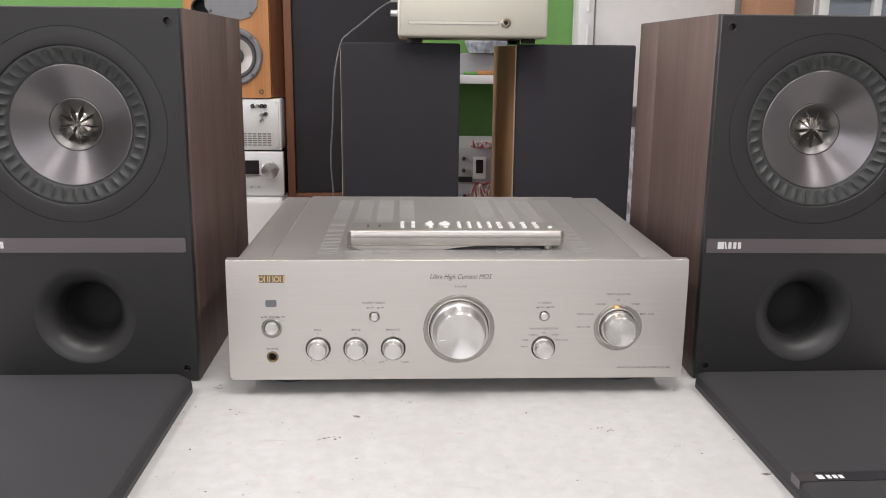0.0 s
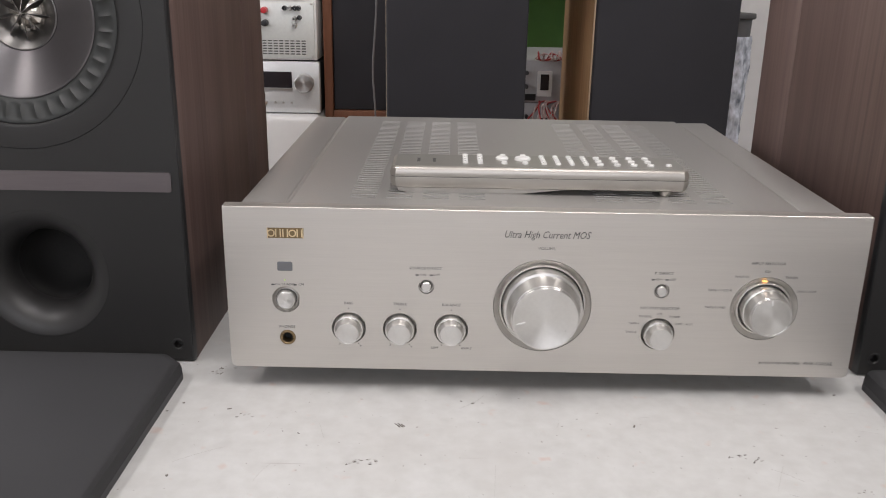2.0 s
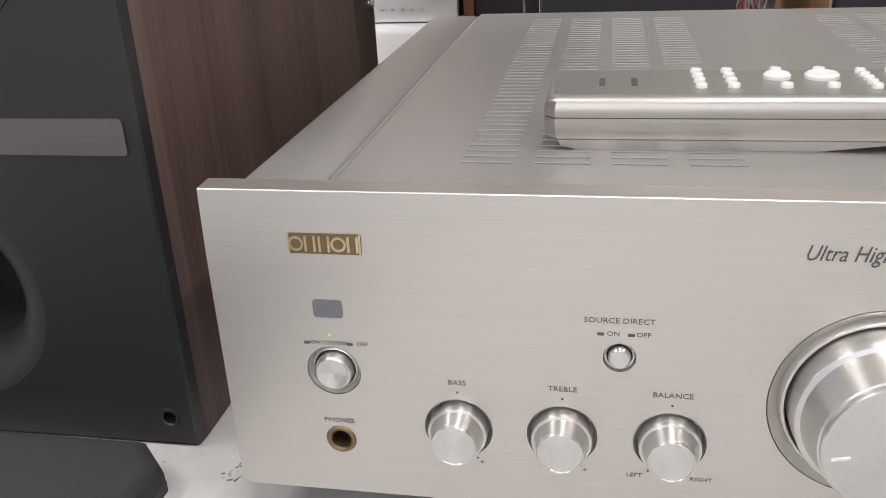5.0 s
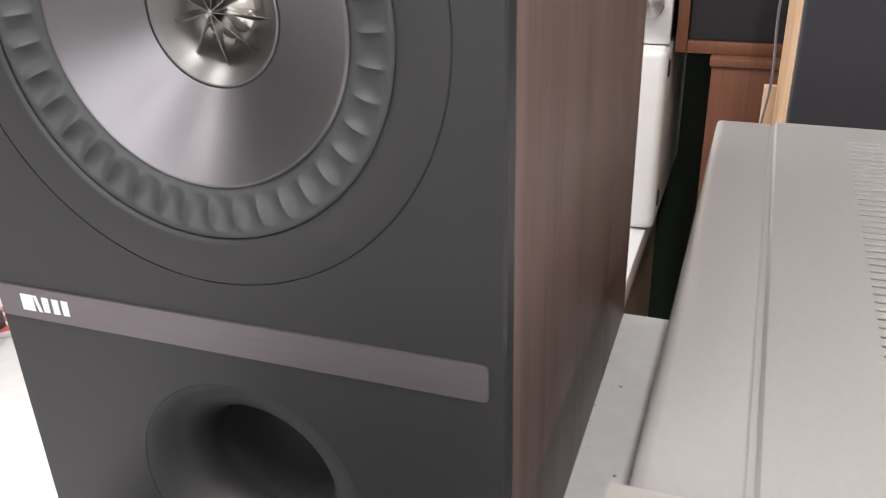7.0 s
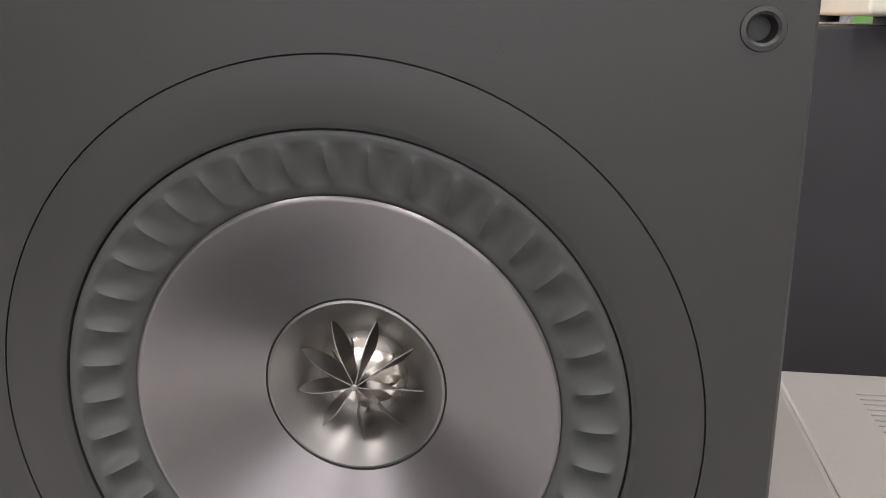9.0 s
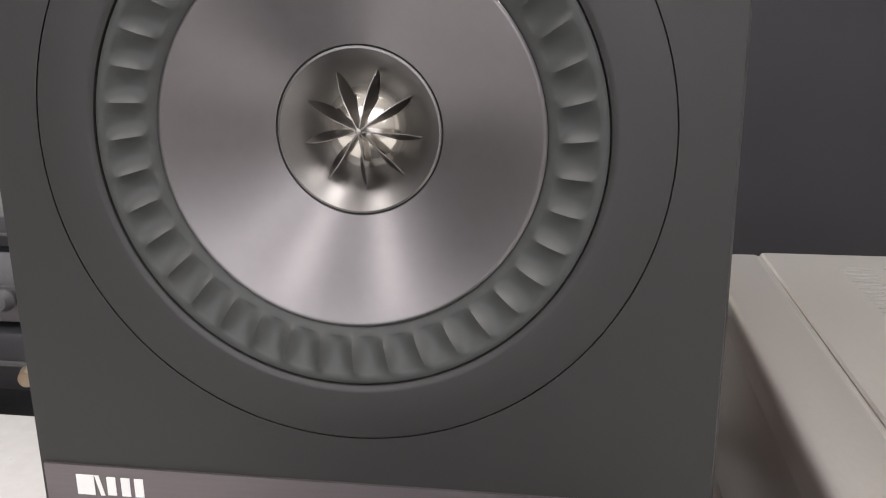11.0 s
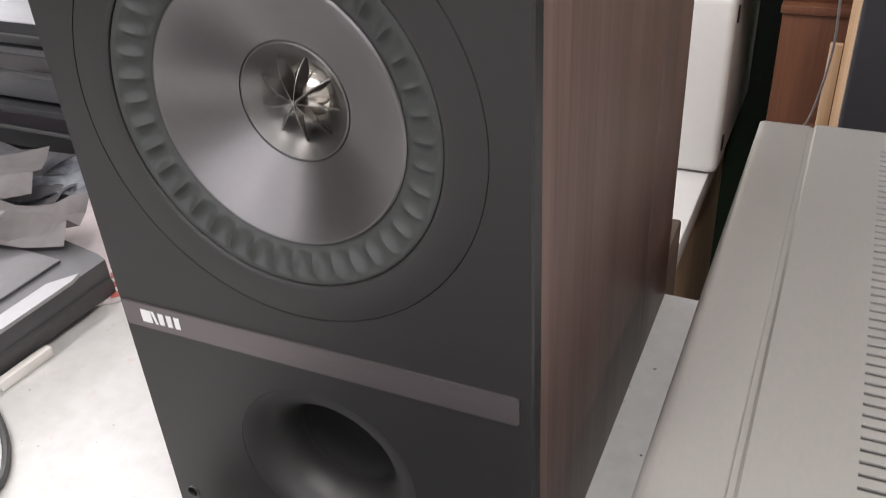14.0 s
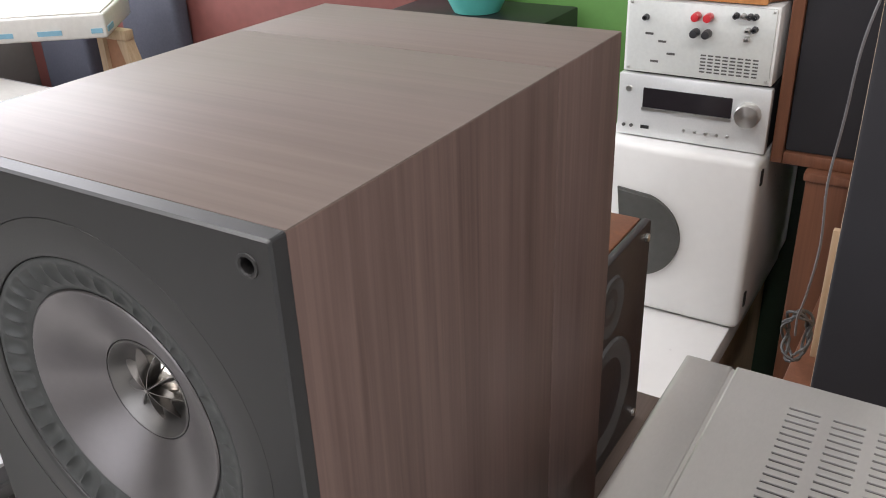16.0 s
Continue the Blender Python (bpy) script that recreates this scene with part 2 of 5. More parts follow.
TEAL = material("teal plastic", (0.12, 0.52, 0.46), 0.35, var=0.05)
CARDBOARD = material("brown cardboard", (0.42, 0.22, 0.13), 0.7, var=0.1, grain=60)
NAVY = material("grey blue fabric", (0.09, 0.095, 0.125), 0.8, var=0.15, grain=120)
SHADED_GREEN = material("green wall in shade", (0.022, 0.042, 0.026), 0.5, var=0.2, grain=60, coarse=8)
PINE = walnut("pale pine", (0.46, 0.33, 0.21), (0.62, 0.47, 0.32), 2, 0.5)
TRAY_GREY = material("dusty grey plastic", (0.085, 0.085, 0.09), 0.5, var=0.2, grain=40, coarse=8)
DULL_SILVER = material("dull grey metal", (0.13, 0.13, 0.135), 0.4, 0.5, var=0.08, grain=200)
# the pale tone in the colour imitates glints on the crinkles
FILM = material("crinkled plastic film", (0.16, 0.19, 0.26), 0.16, var=0.4, colour2=(0.62, 0.65, 0.70), grain=70, coarse=14, bump=0.004, spec=0.8)
BRASSY = material("old brass", (0.45, 0.38, 0.28), 0.3, 1.0, var=0.15, grain=80)
SCREEN = material("dark display", (0.02, 0.017, 0.02), 0.12, var=0.1)
WOOFER_GREY = material("grey cone frame", (0.20, 0.20, 0.21), 0.4, 0.3, var=0.08, grain=150)
CONE_GREY = material("dull grey cone", (0.07, 0.07, 0.065), 0.5, var=0.15, grain=100)
POLY = material("translucent poly cone", (0.50, 0.46, 0.44), 0.3, var=0.08, grain=60)
GLASS_PANE = material("cabinet glass", (0.22, 0.25, 0.29), 0.1, var=0.15, grain=8)


# ---- building helpers ----
def part(name, bm, mat, parent, label="", flat=False):
    """One mesh object from a bmesh, under its thing."""
    me = bpy.data.meshes.new(name)
    bmesh.ops.recalc_face_normals(bm, faces=bm.faces)
    if not flat:
        area_of = {f: f.calc_area() for f in bm.faces}
        for f, a in area_of.items():  # a broad face beside a narrow bevel stays flat
            f.smooth = not any(area_of[g] < a / 12 and 0.06 < f.normal.angle(g.normal, 0) < 0.6 for e in f.edges for g in e.link_faces if g != f)
    bm.to_mesh(me)
    bm.free()
    me.materials.append(mat)
    if not flat:
        me.set_sharp_from_angle(angle=radians(34))
    ob = new(name, me)
    ob.parent = parent
    if label:
        ob["label"] = label
    return ob


def thing(name, loc, label, category, group="", kind="", rz=0.0):
    ob = new(name)
    ob.empty_display_size = 0.05
    ob.matrix_world = pose(*loc, 0, 0, rz)
    return tagged(ob, label, category, group, kind)


def solo(name, bm, mat, label, category, kind="", group="", flat=False):
    return tagged(part(name, bm, mat, None, "", flat), label, category, group, kind)


def box(x0, x1, y0, y1, z0, z1, bevel=0.0, seg=2, bm=None):
    own = bmesh.new()
    vs = [own.verts.new((x, y, z)) for x in (x0, x1) for y in (y0, y1) for z in (z0, z1)]
    for q in ((0, 1, 3, 2), (4, 6, 7, 5), (0, 4, 5, 1), (2, 3, 7, 6), (0, 2, 6, 4), (1, 5, 7, 3)):
        own.faces.new([vs[i] for i in q])
    bmesh.ops.recalc_face_normals(own, faces=own.faces)
    if bevel:
        bmesh.ops.bevel(own, geom=own.edges[:], offset=bevel, segments=seg, affect="EDGES", profile=0.5)
    return merged(bm, own)


def merged(bm, own):
    """Adds own to bm, if there is one."""
    if bm is None:
        return own
    me = bpy.data.meshes.new("tmp")
    own.to_mesh(me)
    own.free()
    bm.from_mesh(me)
    bpy.data.meshes.remove(me)
    return bm


def lathe(profile, n=48, axis="y", centre=(0, 0, 0), bm=None):
    """Turns (radius, height) round an axis through centre; a radius of 0 closes the end."""
    own = bmesh.new()
    rings = []
    for r, h in profile:
        ring = []
        for k in range(n if r > 1e-7 else 1):
            a = 2 * math.pi * k / n
            u, v = r * math.cos(a), r * math.sin(a)
            p = {"y": (u, h, v), "z": (u, v, h), "x": (h, u, v)}[axis]
            ring.append(own.verts.new(Vector(p) + Vector(centre)))
        rings.append(ring)
    for a, b in zip(rings, rings[1:]):
        if len(a) == 1 and len(b) == 1:
            continue
        for k in range(n):
            j = (k + 1) % n
            if len(a) == 1:
                own.faces.new((a[0], b[k], b[j]))
            elif len(b) == 1:
                own.faces.new((a[k], b[0], a[j]))
            else:
                own.faces.new((a[k], b[k], b[j], a[j]))
    return merged(bm, own)


def tube(points, r, n=8, bm=None, smooth=4):
    """A round wire through points."""
    ps = [Vector(p) for p in points]
    if smooth > 1:
        out = []
        for i in range(len(ps) - 1):
            p0, p1, p2, p3 = ps[max(i - 1, 0)], ps[i], ps[i + 1], ps[min(i + 2, len(ps) - 1)]
            for k in range(smooth):
                t = k / smooth
                out.append(0.5 * (2 * p1 + (p2 - p0) * t + (2 * p0 - 5 * p1 + 4 * p2 - p3) * t * t + (3 * p1 - p0 - 3 * p2 + p3) * t ** 3))
        ps = out + [ps[-1]]
    own = bmesh.new()
    rings = []
    for i, p in enumerate(ps):
        d = (ps[min(i + 1, len(ps) - 1)] - ps[max(i - 1, 0)]).normalized()
        u = d.cross(Vector((0.31, 0.17, 0.93))).normalized()
        v = d.cross(u)
        rings.append([own.verts.new(p + r * (math.cos(2 * math.pi * k / n) * u + math.sin(2 * math.pi * k / n) * v)) for k in range(n)])
    for a, b in zip(rings, rings[1:]):
        for k in range(n):
            own.faces.new((a[k], a[(k + 1) % n], b[(k + 1) % n], b[k]))
    own.faces.new(rings[0])
    own.faces.new(rings[-1])
    return merged(bm, own)


def rounded(x0, x1, z0, z1, r, n=5):
    """Corner-rounded rectangle as a loop of (x, z)."""
    out = []
    for cx, cz, a0 in ((x1 - r, z1 - r, 0), (x0 + r, z1 - r, 90), (x0 + r, z0 + r, 180), (x1 - r, z0 + r, 270)):
        for k in range(n + 1):
            a = radians(a0 + 90 * k / n)
            out.append((cx + r * math.cos(a), cz + r * math.sin(a)))
    return out


def slab(loop, h0, h1, axis="y", bm=None):
    """Extrudes a loop of (u, v) along an axis from h0 to h1."""
    own = bmesh.new()
    put = {"y": lambda u, v, h: (u, h, v), "z": lambda u, v, h: (u, v, h), "x": lambda u, v, h: (h, u, v)}[axis]
    a = [own.verts.new(put(u, v, h0)) for u, v in loop]
    b = [own.verts.new(put(u, v, h1)) for u, v in loop]
    own.faces.new(a)
    own.faces.new(b[::-1])
    for k in range(len(a)):
        j = (k + 1) % len(a)
        own.faces.new((a[k], a[j], b[j], b[k]))
    return merged(bm, own)


def circle(cx, cz, r, n=64):
    return [(cx + r * math.cos(2 * math.pi * k / n), cz + r * math.sin(2 * math.pi * k / n)) for k in range(n)]


def pierced(outer, holes, y, depth, bm=None):
    """A flat front at y, with holes through it whose walls run back by depth."""
    own = bmesh.new()
    edges = []
    loops = []
    for loop in [outer] + holes:
        vs = [own.verts.new((x, y, z)) for x, z in loop]
        edges += [own.edges.new((vs[k], vs[(k + 1) % len(vs)])) for k in range(len(vs))]
        loops.append(vs)
    bmesh.ops.triangle_fill(own, edges=edges, use_beauty=True, normal=(0, -1, 0))
    for vs in loops[1:]:
        back = [own.verts.new(v.co + Vector((0, depth, 0))) for v in vs]
        for k in range(len(vs)):
            j = (k + 1) % len(vs)
            own.faces.new((vs[k], back[k], back[j], vs[j]))
    return merged(bm, own), loops[0]


def lettering(text, x, z, size, parent, mat, y=0.0, align="CENTER", shear=0.0, stretch=1.0, lean=90):
    """A line of raised print on an upright face that looks towards -y."""
    cu = bpy.data.curves.new("lettering", "FONT")
    cu.body, cu.size, cu.extrude, cu.align_x, cu.align_y, cu.shear, cu.resolution_u = text, size, 0.00005, align, "CENTER", shear, 2
    tmp = bpy.data.objects.new("tmp", cu)
    scene.collection.objects.link(tmp)
    bpy.context.view_layer.update()
    me = bpy.data.meshes.new_from_object(tmp.evaluated_get(bpy.context.evaluated_depsgraph_get()))
    bpy.data.objects.remove(tmp)
    me.materials.clear()
    me.materials.append(mat)
    me.name = "lettering"
    ob = new("lettering", me)
    ob.parent = parent
    ob.matrix_local = pose(x, y - 0.0001, z, lean, 0, 0) @ Matrix.Diagonal((stretch, 1, 1, 1))
    return ob

# ---- the room ----
solo("floor", box(-3.4, 3.0, -3.4, 2.2, -0.1, 0.0), FLOOR, "grey cement floor", "floor", "structure")
solo("ceiling", box(-3.4, 3.0, -3.4, 2.2, 2.8, 2.9), CEIL, "white painted ceiling", "ceiling", "structure")
solo("wall_north", box(-3.4, 0.50, 2.05, 2.2, 0.0, 1.35), GREEN, "bright green painted lower wall", "wall", "structure").location.x = -0.017
solo("wall_north_upper", box(-3.4, 0.50, 2.05, 2.2, 1.35, 2.8), WALL, "off-white painted upper wall", "wall", "structure").location.x = -0.017
solo("wall_north_east", box(0.483, 3.0, 2.05, 2.2, 0.0, 2.8), WALL, "off-white painted wall", "wall", "structure")
solo("wall_east", box(3.0, 3.1, -3.4, 2.2, 0.0, 2.8), WALL, "plain off-white wall", "wall", "structure")
bm = box(-3.5, -3.4, -3.4, 2.2, 0.0, 1.05)
for b in ((-3.5, -3.4, -3.4, 2.2, 2.65, 2.8), (-3.5, -3.4, -3.4, -0.3, 1.05, 2.65), (-3.5, -3.4, 2.05, 2.2, 1.05, 2.65)):
    box(*b, bm=bm)
solo("wall_west", bm, DIM_WALL, "unseen wall kept dim, with a wide window opening", "wall", "structure")
# unseen wall; its opening is made up for the south fill light
bm = box(-3.5, 3.1, -3.5, -3.4, 0.0, 1.25)
for b in ((-3.5, 3.1, -3.5, -3.4, 2.5, 2.8), (-3.5, -2.3, -3.5, -3.4, 1.25, 2.5), (1.1, 3.1, -3.5, -3.4, 1.25, 2.5)):
    box(*b, bm=bm)
solo("wall_south", bm, WALL, "unseen off-white wall with an opening added for the fill light", "wall", "structure")

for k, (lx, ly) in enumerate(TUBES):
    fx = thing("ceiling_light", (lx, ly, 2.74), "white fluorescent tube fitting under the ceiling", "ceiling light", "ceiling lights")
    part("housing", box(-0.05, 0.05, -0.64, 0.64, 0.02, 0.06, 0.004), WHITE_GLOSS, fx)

# ---- the white table ----
table = thing("table", (0, 0, 0), "old white painted table with chips and scuffs", "table")
part("tabletop", box(-1.35, 0.95, -0.62, 0.339, T - 0.04, T, 0.002), TABLE, table)
for x in (-1.28, 0.88):
    for y in (-0.55, 0.27):
        part("leg", box(x - 0.03, x + 0.03, y - 0.03, y + 0.03, 0, T - 0.04, 0.003), WHITE_GLOSS, table)
rnd = random.Random(5)


def chip(x, y, length, width, turn):
    loop = []
    for k in range(9):
        a = 2 * math.pi * k / 9
        r = 0.75 + 0.4 * rnd.random()
        u, v = r * length * math.cos(a), r * width * math.sin(a)
        loop.append((x + u * math.cos(turn) - v * math.sin(turn), y + u * math.sin(turn) + v * math.cos(turn)))
    return slab(loop, T + 0.00005, T + 0.0003, "z")


for x, y, a, b, turn in ((-0.0965, -0.050, 0.0030, 0.0005, -0.9), (-0.0948, -0.0495, 0.0034, 0.0006, -0.95), (-0.0932, -0.0495, 0.0026, 0.0005, -0.9), (0.234, -0.167, 0.003, 0.0018, 0.1), (0.195, -0.13, 0.0012, 0.0006, -0.8),
                         (-0.229, -0.113, 0.0011, 0.0011, 0), (-0.245, -0.025, 0.0010, 0.0009, 0), (-0.258, -0.036, 0.0008, 0.0006, 0.2), (-0.253, -0.0365, 0.0008, 0.0006, 0.4), (-0.212, -0.032, 0.0016, 0.0007, 0.3), (-0.0545, -0.015, 0.0011, 0.0004, -0.8),
                         (-0.16, -0.062, 0.0010, 0.0004, -0.6), (0.06, -0.045, 0.002, 0.0006, 1.2), (0.213, 0.005, 0.0012, 0.0006, 0.4), (-0.245, 0.25, 0.0012, 0.0008, 0.5), (-0.235, 0.17, 0.0009, 0.0007, 0.1)):
    part("chip", chip(x, y, a, b, turn), FLECK, table)
for k in range(64):  # small flecks
    r = 0.0002 + 0.0006 * rnd.random() ** 2
    part("chip", chip(rnd.uniform(-0.24, 0.27), rnd.uniform(-0.33, -0.005), r * rnd.uniform(1, 1.8), r * 0.7, rnd.uniform(-1, 1)), SCUFF if k % 2 else FLECK, table)
for cx, cy, count in ((0.117, -0.078, 6), (0.126, -0.083, 7), (0.234, -0.167, 6), (-0.112, -0.094, 9), (-0.119, -0.095, 7), (0.18, -0.115, 5), (-0.235, 0.022, 9), (-0.228, 0.030, 6), (-0.20, -0.04, 5)):  # scraped spots
    for k in range(count):
        part("chip", chip(cx + rnd.uniform(-0.006, 0.006), cy + rnd.uniform(-0.003, 0.003), rnd.uniform(0.0005, 0.0016), rnd.uniform(0.0003, 0.0006), rnd.uniform(-0.4, 1.2)), FLECK if k % 2 else SCUFF, table)
for k in range(30):  # scratches
    x, y, a, L = rnd.uniform(-0.24, 0.26), rnd.uniform(-0.33, -0.02), rnd.choice((1.3, 0.9, 1.7, -0.3, 0.15)) + rnd.uniform(-0.3, 0.3), rnd.uniform(0.008, 0.035)
    bend = rnd.uniform(-0.2, 0.2)
    pts = [(x + L * u * math.cos(a + bend * u), y + L * u * math.sin(a + bend * u), T + 0.00002) for u in (0, 0.35, 0.7, 1)]
    part("scratch", tube(pts, 0.00007, 4, None, 2), SCUFF, table)


# ---- the amplifier ----
amp = thing("amplifier", (0, 0, T), "champagne silver integrated amplifier with round knobs and a vented lid", "amplifier")
VOL, INP, REC = (0.0, 0.0665), (0.152, 0.0675), (0.081, 0.0475)
TONES = ((-0.1335, 0.0475), (-0.098, 0.0475), (-0.0625, 0.0475))
POWER, PHONES, SD, PD = (-0.1765, 0.068), (-0.1765, 0.0395), (-0.080, 0.0792), (0.081, 0.0792)
PW, PB, PT, PD_ = 0.217, 0.0165, 0.134, 0.0085
holes = [circle(*VOL, 0.0338, 96), circle(*INP, 0.0232, 72), circle(*REC, 0.0117, 48), circle(*POWER, 0.0096, 48), circle(*PHONES, 0.0056, 40), circle(*SD, 0.0053, 36), circle(*PD, 0.0053, 36)]
holes += [circle(x, z, 0.0119, 48) for x, z in TONES]
outer = [(x, z) for x, z in rounded(-PW, PW, PB, 0.104, 0.004, 4)]
outer = [(x, z) for x, z in outer if z < 0.09]
outer = [(PW, 0.106)] + [(-PW, 0.106)] + outer
bm, rim = pierced(outer, holes, 0.0, 0.006)
# the upper band leans back a little to a crisp chamfered top edge
prof = [(0.0, 0.106), (0.0001, 0.112), (0.0003, 0.119), (0.0006, 0.126), (0.0010, 0.1334), (0.0013, 0.1337), (PD_ + 0.002, PT)]
rows_ = [[bm.verts.new((x, y, z)) for x in (-PW, PW)] for y, z in prof]
for a, b in zip(rows_, rows_[1:]):
    bm.faces.new((a[0], a[1], b[1], b[0]))
for s in (-1, 1):
    loop = [bm.verts.new((s * PW, y, z)) for y, z in prof] + [bm.verts.new((s * PW, PD_ + 0.002, 0.02)), bm.verts.new((s * PW, 0, 0.0205))]
    bm.faces.new(loop)
low = [(x, z) for x, z in outer[2:]]
fr = [bm.verts.new((x, 0, z)) for x, z in low]
bk = [bm.verts.new((x, PD_, z)) for x, z in low]
for k in range(len(low) - 1):
    bm.faces.new((fr[k], fr[k + 1], bk[k + 1], bk[k]))
bmesh.ops.remove_doubles(bm, verts=bm.verts, dist=1e-6)
panel = part("front_panel", bm, CHAMPAGNE, amp, "brushed champagne aluminium front panel")
part("panel_backing", box(-0.2145, 0.2145, 0.007, 0.0105, 0.018, 0.131), DARK, amp)


def recess(name, c, profile, mat, n=64):
    return part(name, lathe(profile, n, "y", (c[0], 0, c[1])), mat, panel)


recess("volume_ring", VOL, [(0.03355, 0.006), (0.03355, 0.0003), (0.0334, 0.0000), (0.0331, 0.0002), (0.0302, 0.0030), (0.0298, 0.0032), (0.0296, 0.0002), (0.0293, -0.0002), (0.0286, -0.0003), (0.0282, 0.0004), (0.0280, 0.006)], RECESS, 96)
recess("selector_ring", INP, [(0.02295, 0.006), (0.02295, 0.0003), (0.0228, 0.0000), (0.0225, 0.0002), (0.0196, 0.0030), (0.0192, 0.0032), (0.0190, 0.0002), (0.0187, -0.0002), (0.0180, -0.0003), (0.0174, 0.0004), (0.0168, 0.006)], RECESS, 72)
for c in TONES:
    recess("knob_recess", c, [(0.01172, 0.004), (0.01172, 0.0004), (0.0115, 0.0001), (0.0109, 0.0016), (0.0104, 0.0028), (0.0, 0.003)], RECESS, 48)
recess("knob_recess", REC, [(0.01152, 0.004), (0.01152, 0.0004), (0.0113, 0.0001), (0.0107, 0.0016), (0.0102, 0.0028), (0.0, 0.003)], RECESS, 48)
recess("power_ring", POWER, [(0.00942, 0.004), (0.00942, 0.0003), (0.0092, 0.0001), (0.0078, 0.0018), (0.0074, 0.0016), (0.0071, 0.003), (0.0071, 0.006)], RECESS, 48)
recess("phones_ring", PHONES, [(0.0055, 0.0), (0.0052, -0.0006), (0.0044, -0.0008), (0.0036, -0.0002), (0.0032, 0.002), (0.0032, 0.0058)], GOLD_DULL, 40)
for c in (SD, PD):
    recess("button_ring", c, [(0.0052, 0.0001), (0.0048, 0.0012), (0.0042, 0.0014), (0.0040, 0.004)], RECESS, 36)


def knob(name, c, r, base, out, label, pointer=None):
    """A turned knob: a stepped foot, a tapered side, a step behind the flat face."""
    body = r + (base - r) * 0.55
    k = part(name, lathe([(0, -out + 0.0003), (r * 0.90, -out + 0.0002), (r * 0.92, -out), (r * 0.98, -out), (r, -out + 0.0004), (r * 1.005, -out * 0.91), (r * 1.03, -out * 0.895), (r * 1.035, -out * 0.88), (r * 1.04, -out * 0.84),
                          (body, -out * 0.40), (body * 1.003, -out * 0.37), (base * 0.975, -out * 0.35), (base * 0.985, -out * 0.33), (base * 0.99, -out * 0.20), (base, -0.0008), (base, 0.0055), (0, 0.0055)], 72), CHROME, amp, label)
    k.location = (c[0], 0, c[1])
    if pointer is not None:
        m = part("pointer", box(r * 0.64, r * 0.88, -out - 0.0002, -out + 0.0004, -0.0004, 0.0004), WHITE_PRINT, k)
        m.rotation_euler = (0, -radians(pointer), 0)
    return k


knob("volume_knob", VOL, 0.0222, 0.0275, 0.0235, "large turned aluminium volume knob", 192)
knob("selector_knob", INP, 0.0138, 0.0166, 0.0165, "turned aluminium input knob", 95)
for c in TONES:
    knob("tone_knob", c, 0.0078, 0.0103, 0.0108, "small turned aluminium knob")
knob("selector_knob", REC, 0.0078, 0.0102, 0.0108, "small turned aluminium knob")
k = part("power_button", lathe([(0, -0.0016), (0.0056, -0.0023), (0.0064, -0.0018), (0.0067, -0.0008), (0.0068, 0.004), (0, 0.004)], 40), CHROME, amp)
k.location = (POWER[0], 0, POWER[1])
for c in (SD, PD):
    k = part("push_button", lathe([(0, -0.0012), (0.0030, -0.0012), (0.0036, -0.0004), (0.0037, 0.004), (0, 0.004)], 32), CHROME, amp)
    k.location = (c[0], 0, c[1])
part("sensor_window", slab(rounded(-0.1815, -0.1712, 0.0889, 0.0955, 0.0012), -0.0003, 0.002), GLASS_GREY, amp, "smoked grey remote sensor window")
part("standby_lamp", lathe([(0, -0.0004), (0.0005, -0.0003), (0.0006, 0.0004)], 16, "y", (-0.1768, 0, 0.0822)), GREEN_LED, amp, "dim green standby lamp")
part("selector_lamp", slab(rounded(0.1486, 0.1520, 0.0871, 0.0882, 0.0005, 3), -0.0002, 0.0012), AMBER, amp, "lit amber lamp over the input knob")
badge = part("badge", slab(rounded(-0.1874, -0.1628, 0.1123, 0.1194, 0.0004, 2), -0.0002, 0.0020), GOLD_DULL, amp, "bronze name plate with raised gold shapes")
for k in range(5):
    x = -0.1866 + 0.0048 * k
    bm = box(x, x + 0.0008, -0.0006, 0.001, 0.1131, 0.1186)
    if k in (0, 3):
        bm = lathe([(0.0026, -0.0006), (0.0018, -0.0006), (0.0018, 0.001), (0.0026, 0.001), (0.0026, -0.0006)], 20, "y", (x + 0.0019, 0, 0.11585))
    else:
        box(x + 0.003, x + 0.0038, -0.0006, 0.001, 0.1131, 0.1186, bm=bm)
    part("raised_shape", bm, GOLD, badge)
for x in (-0.1874, -0.1634):
    part("badge_edge", box(x, x + 0.0006, -0.0007, 0.001, 0.1123, 0.1194), GOLD, badge)

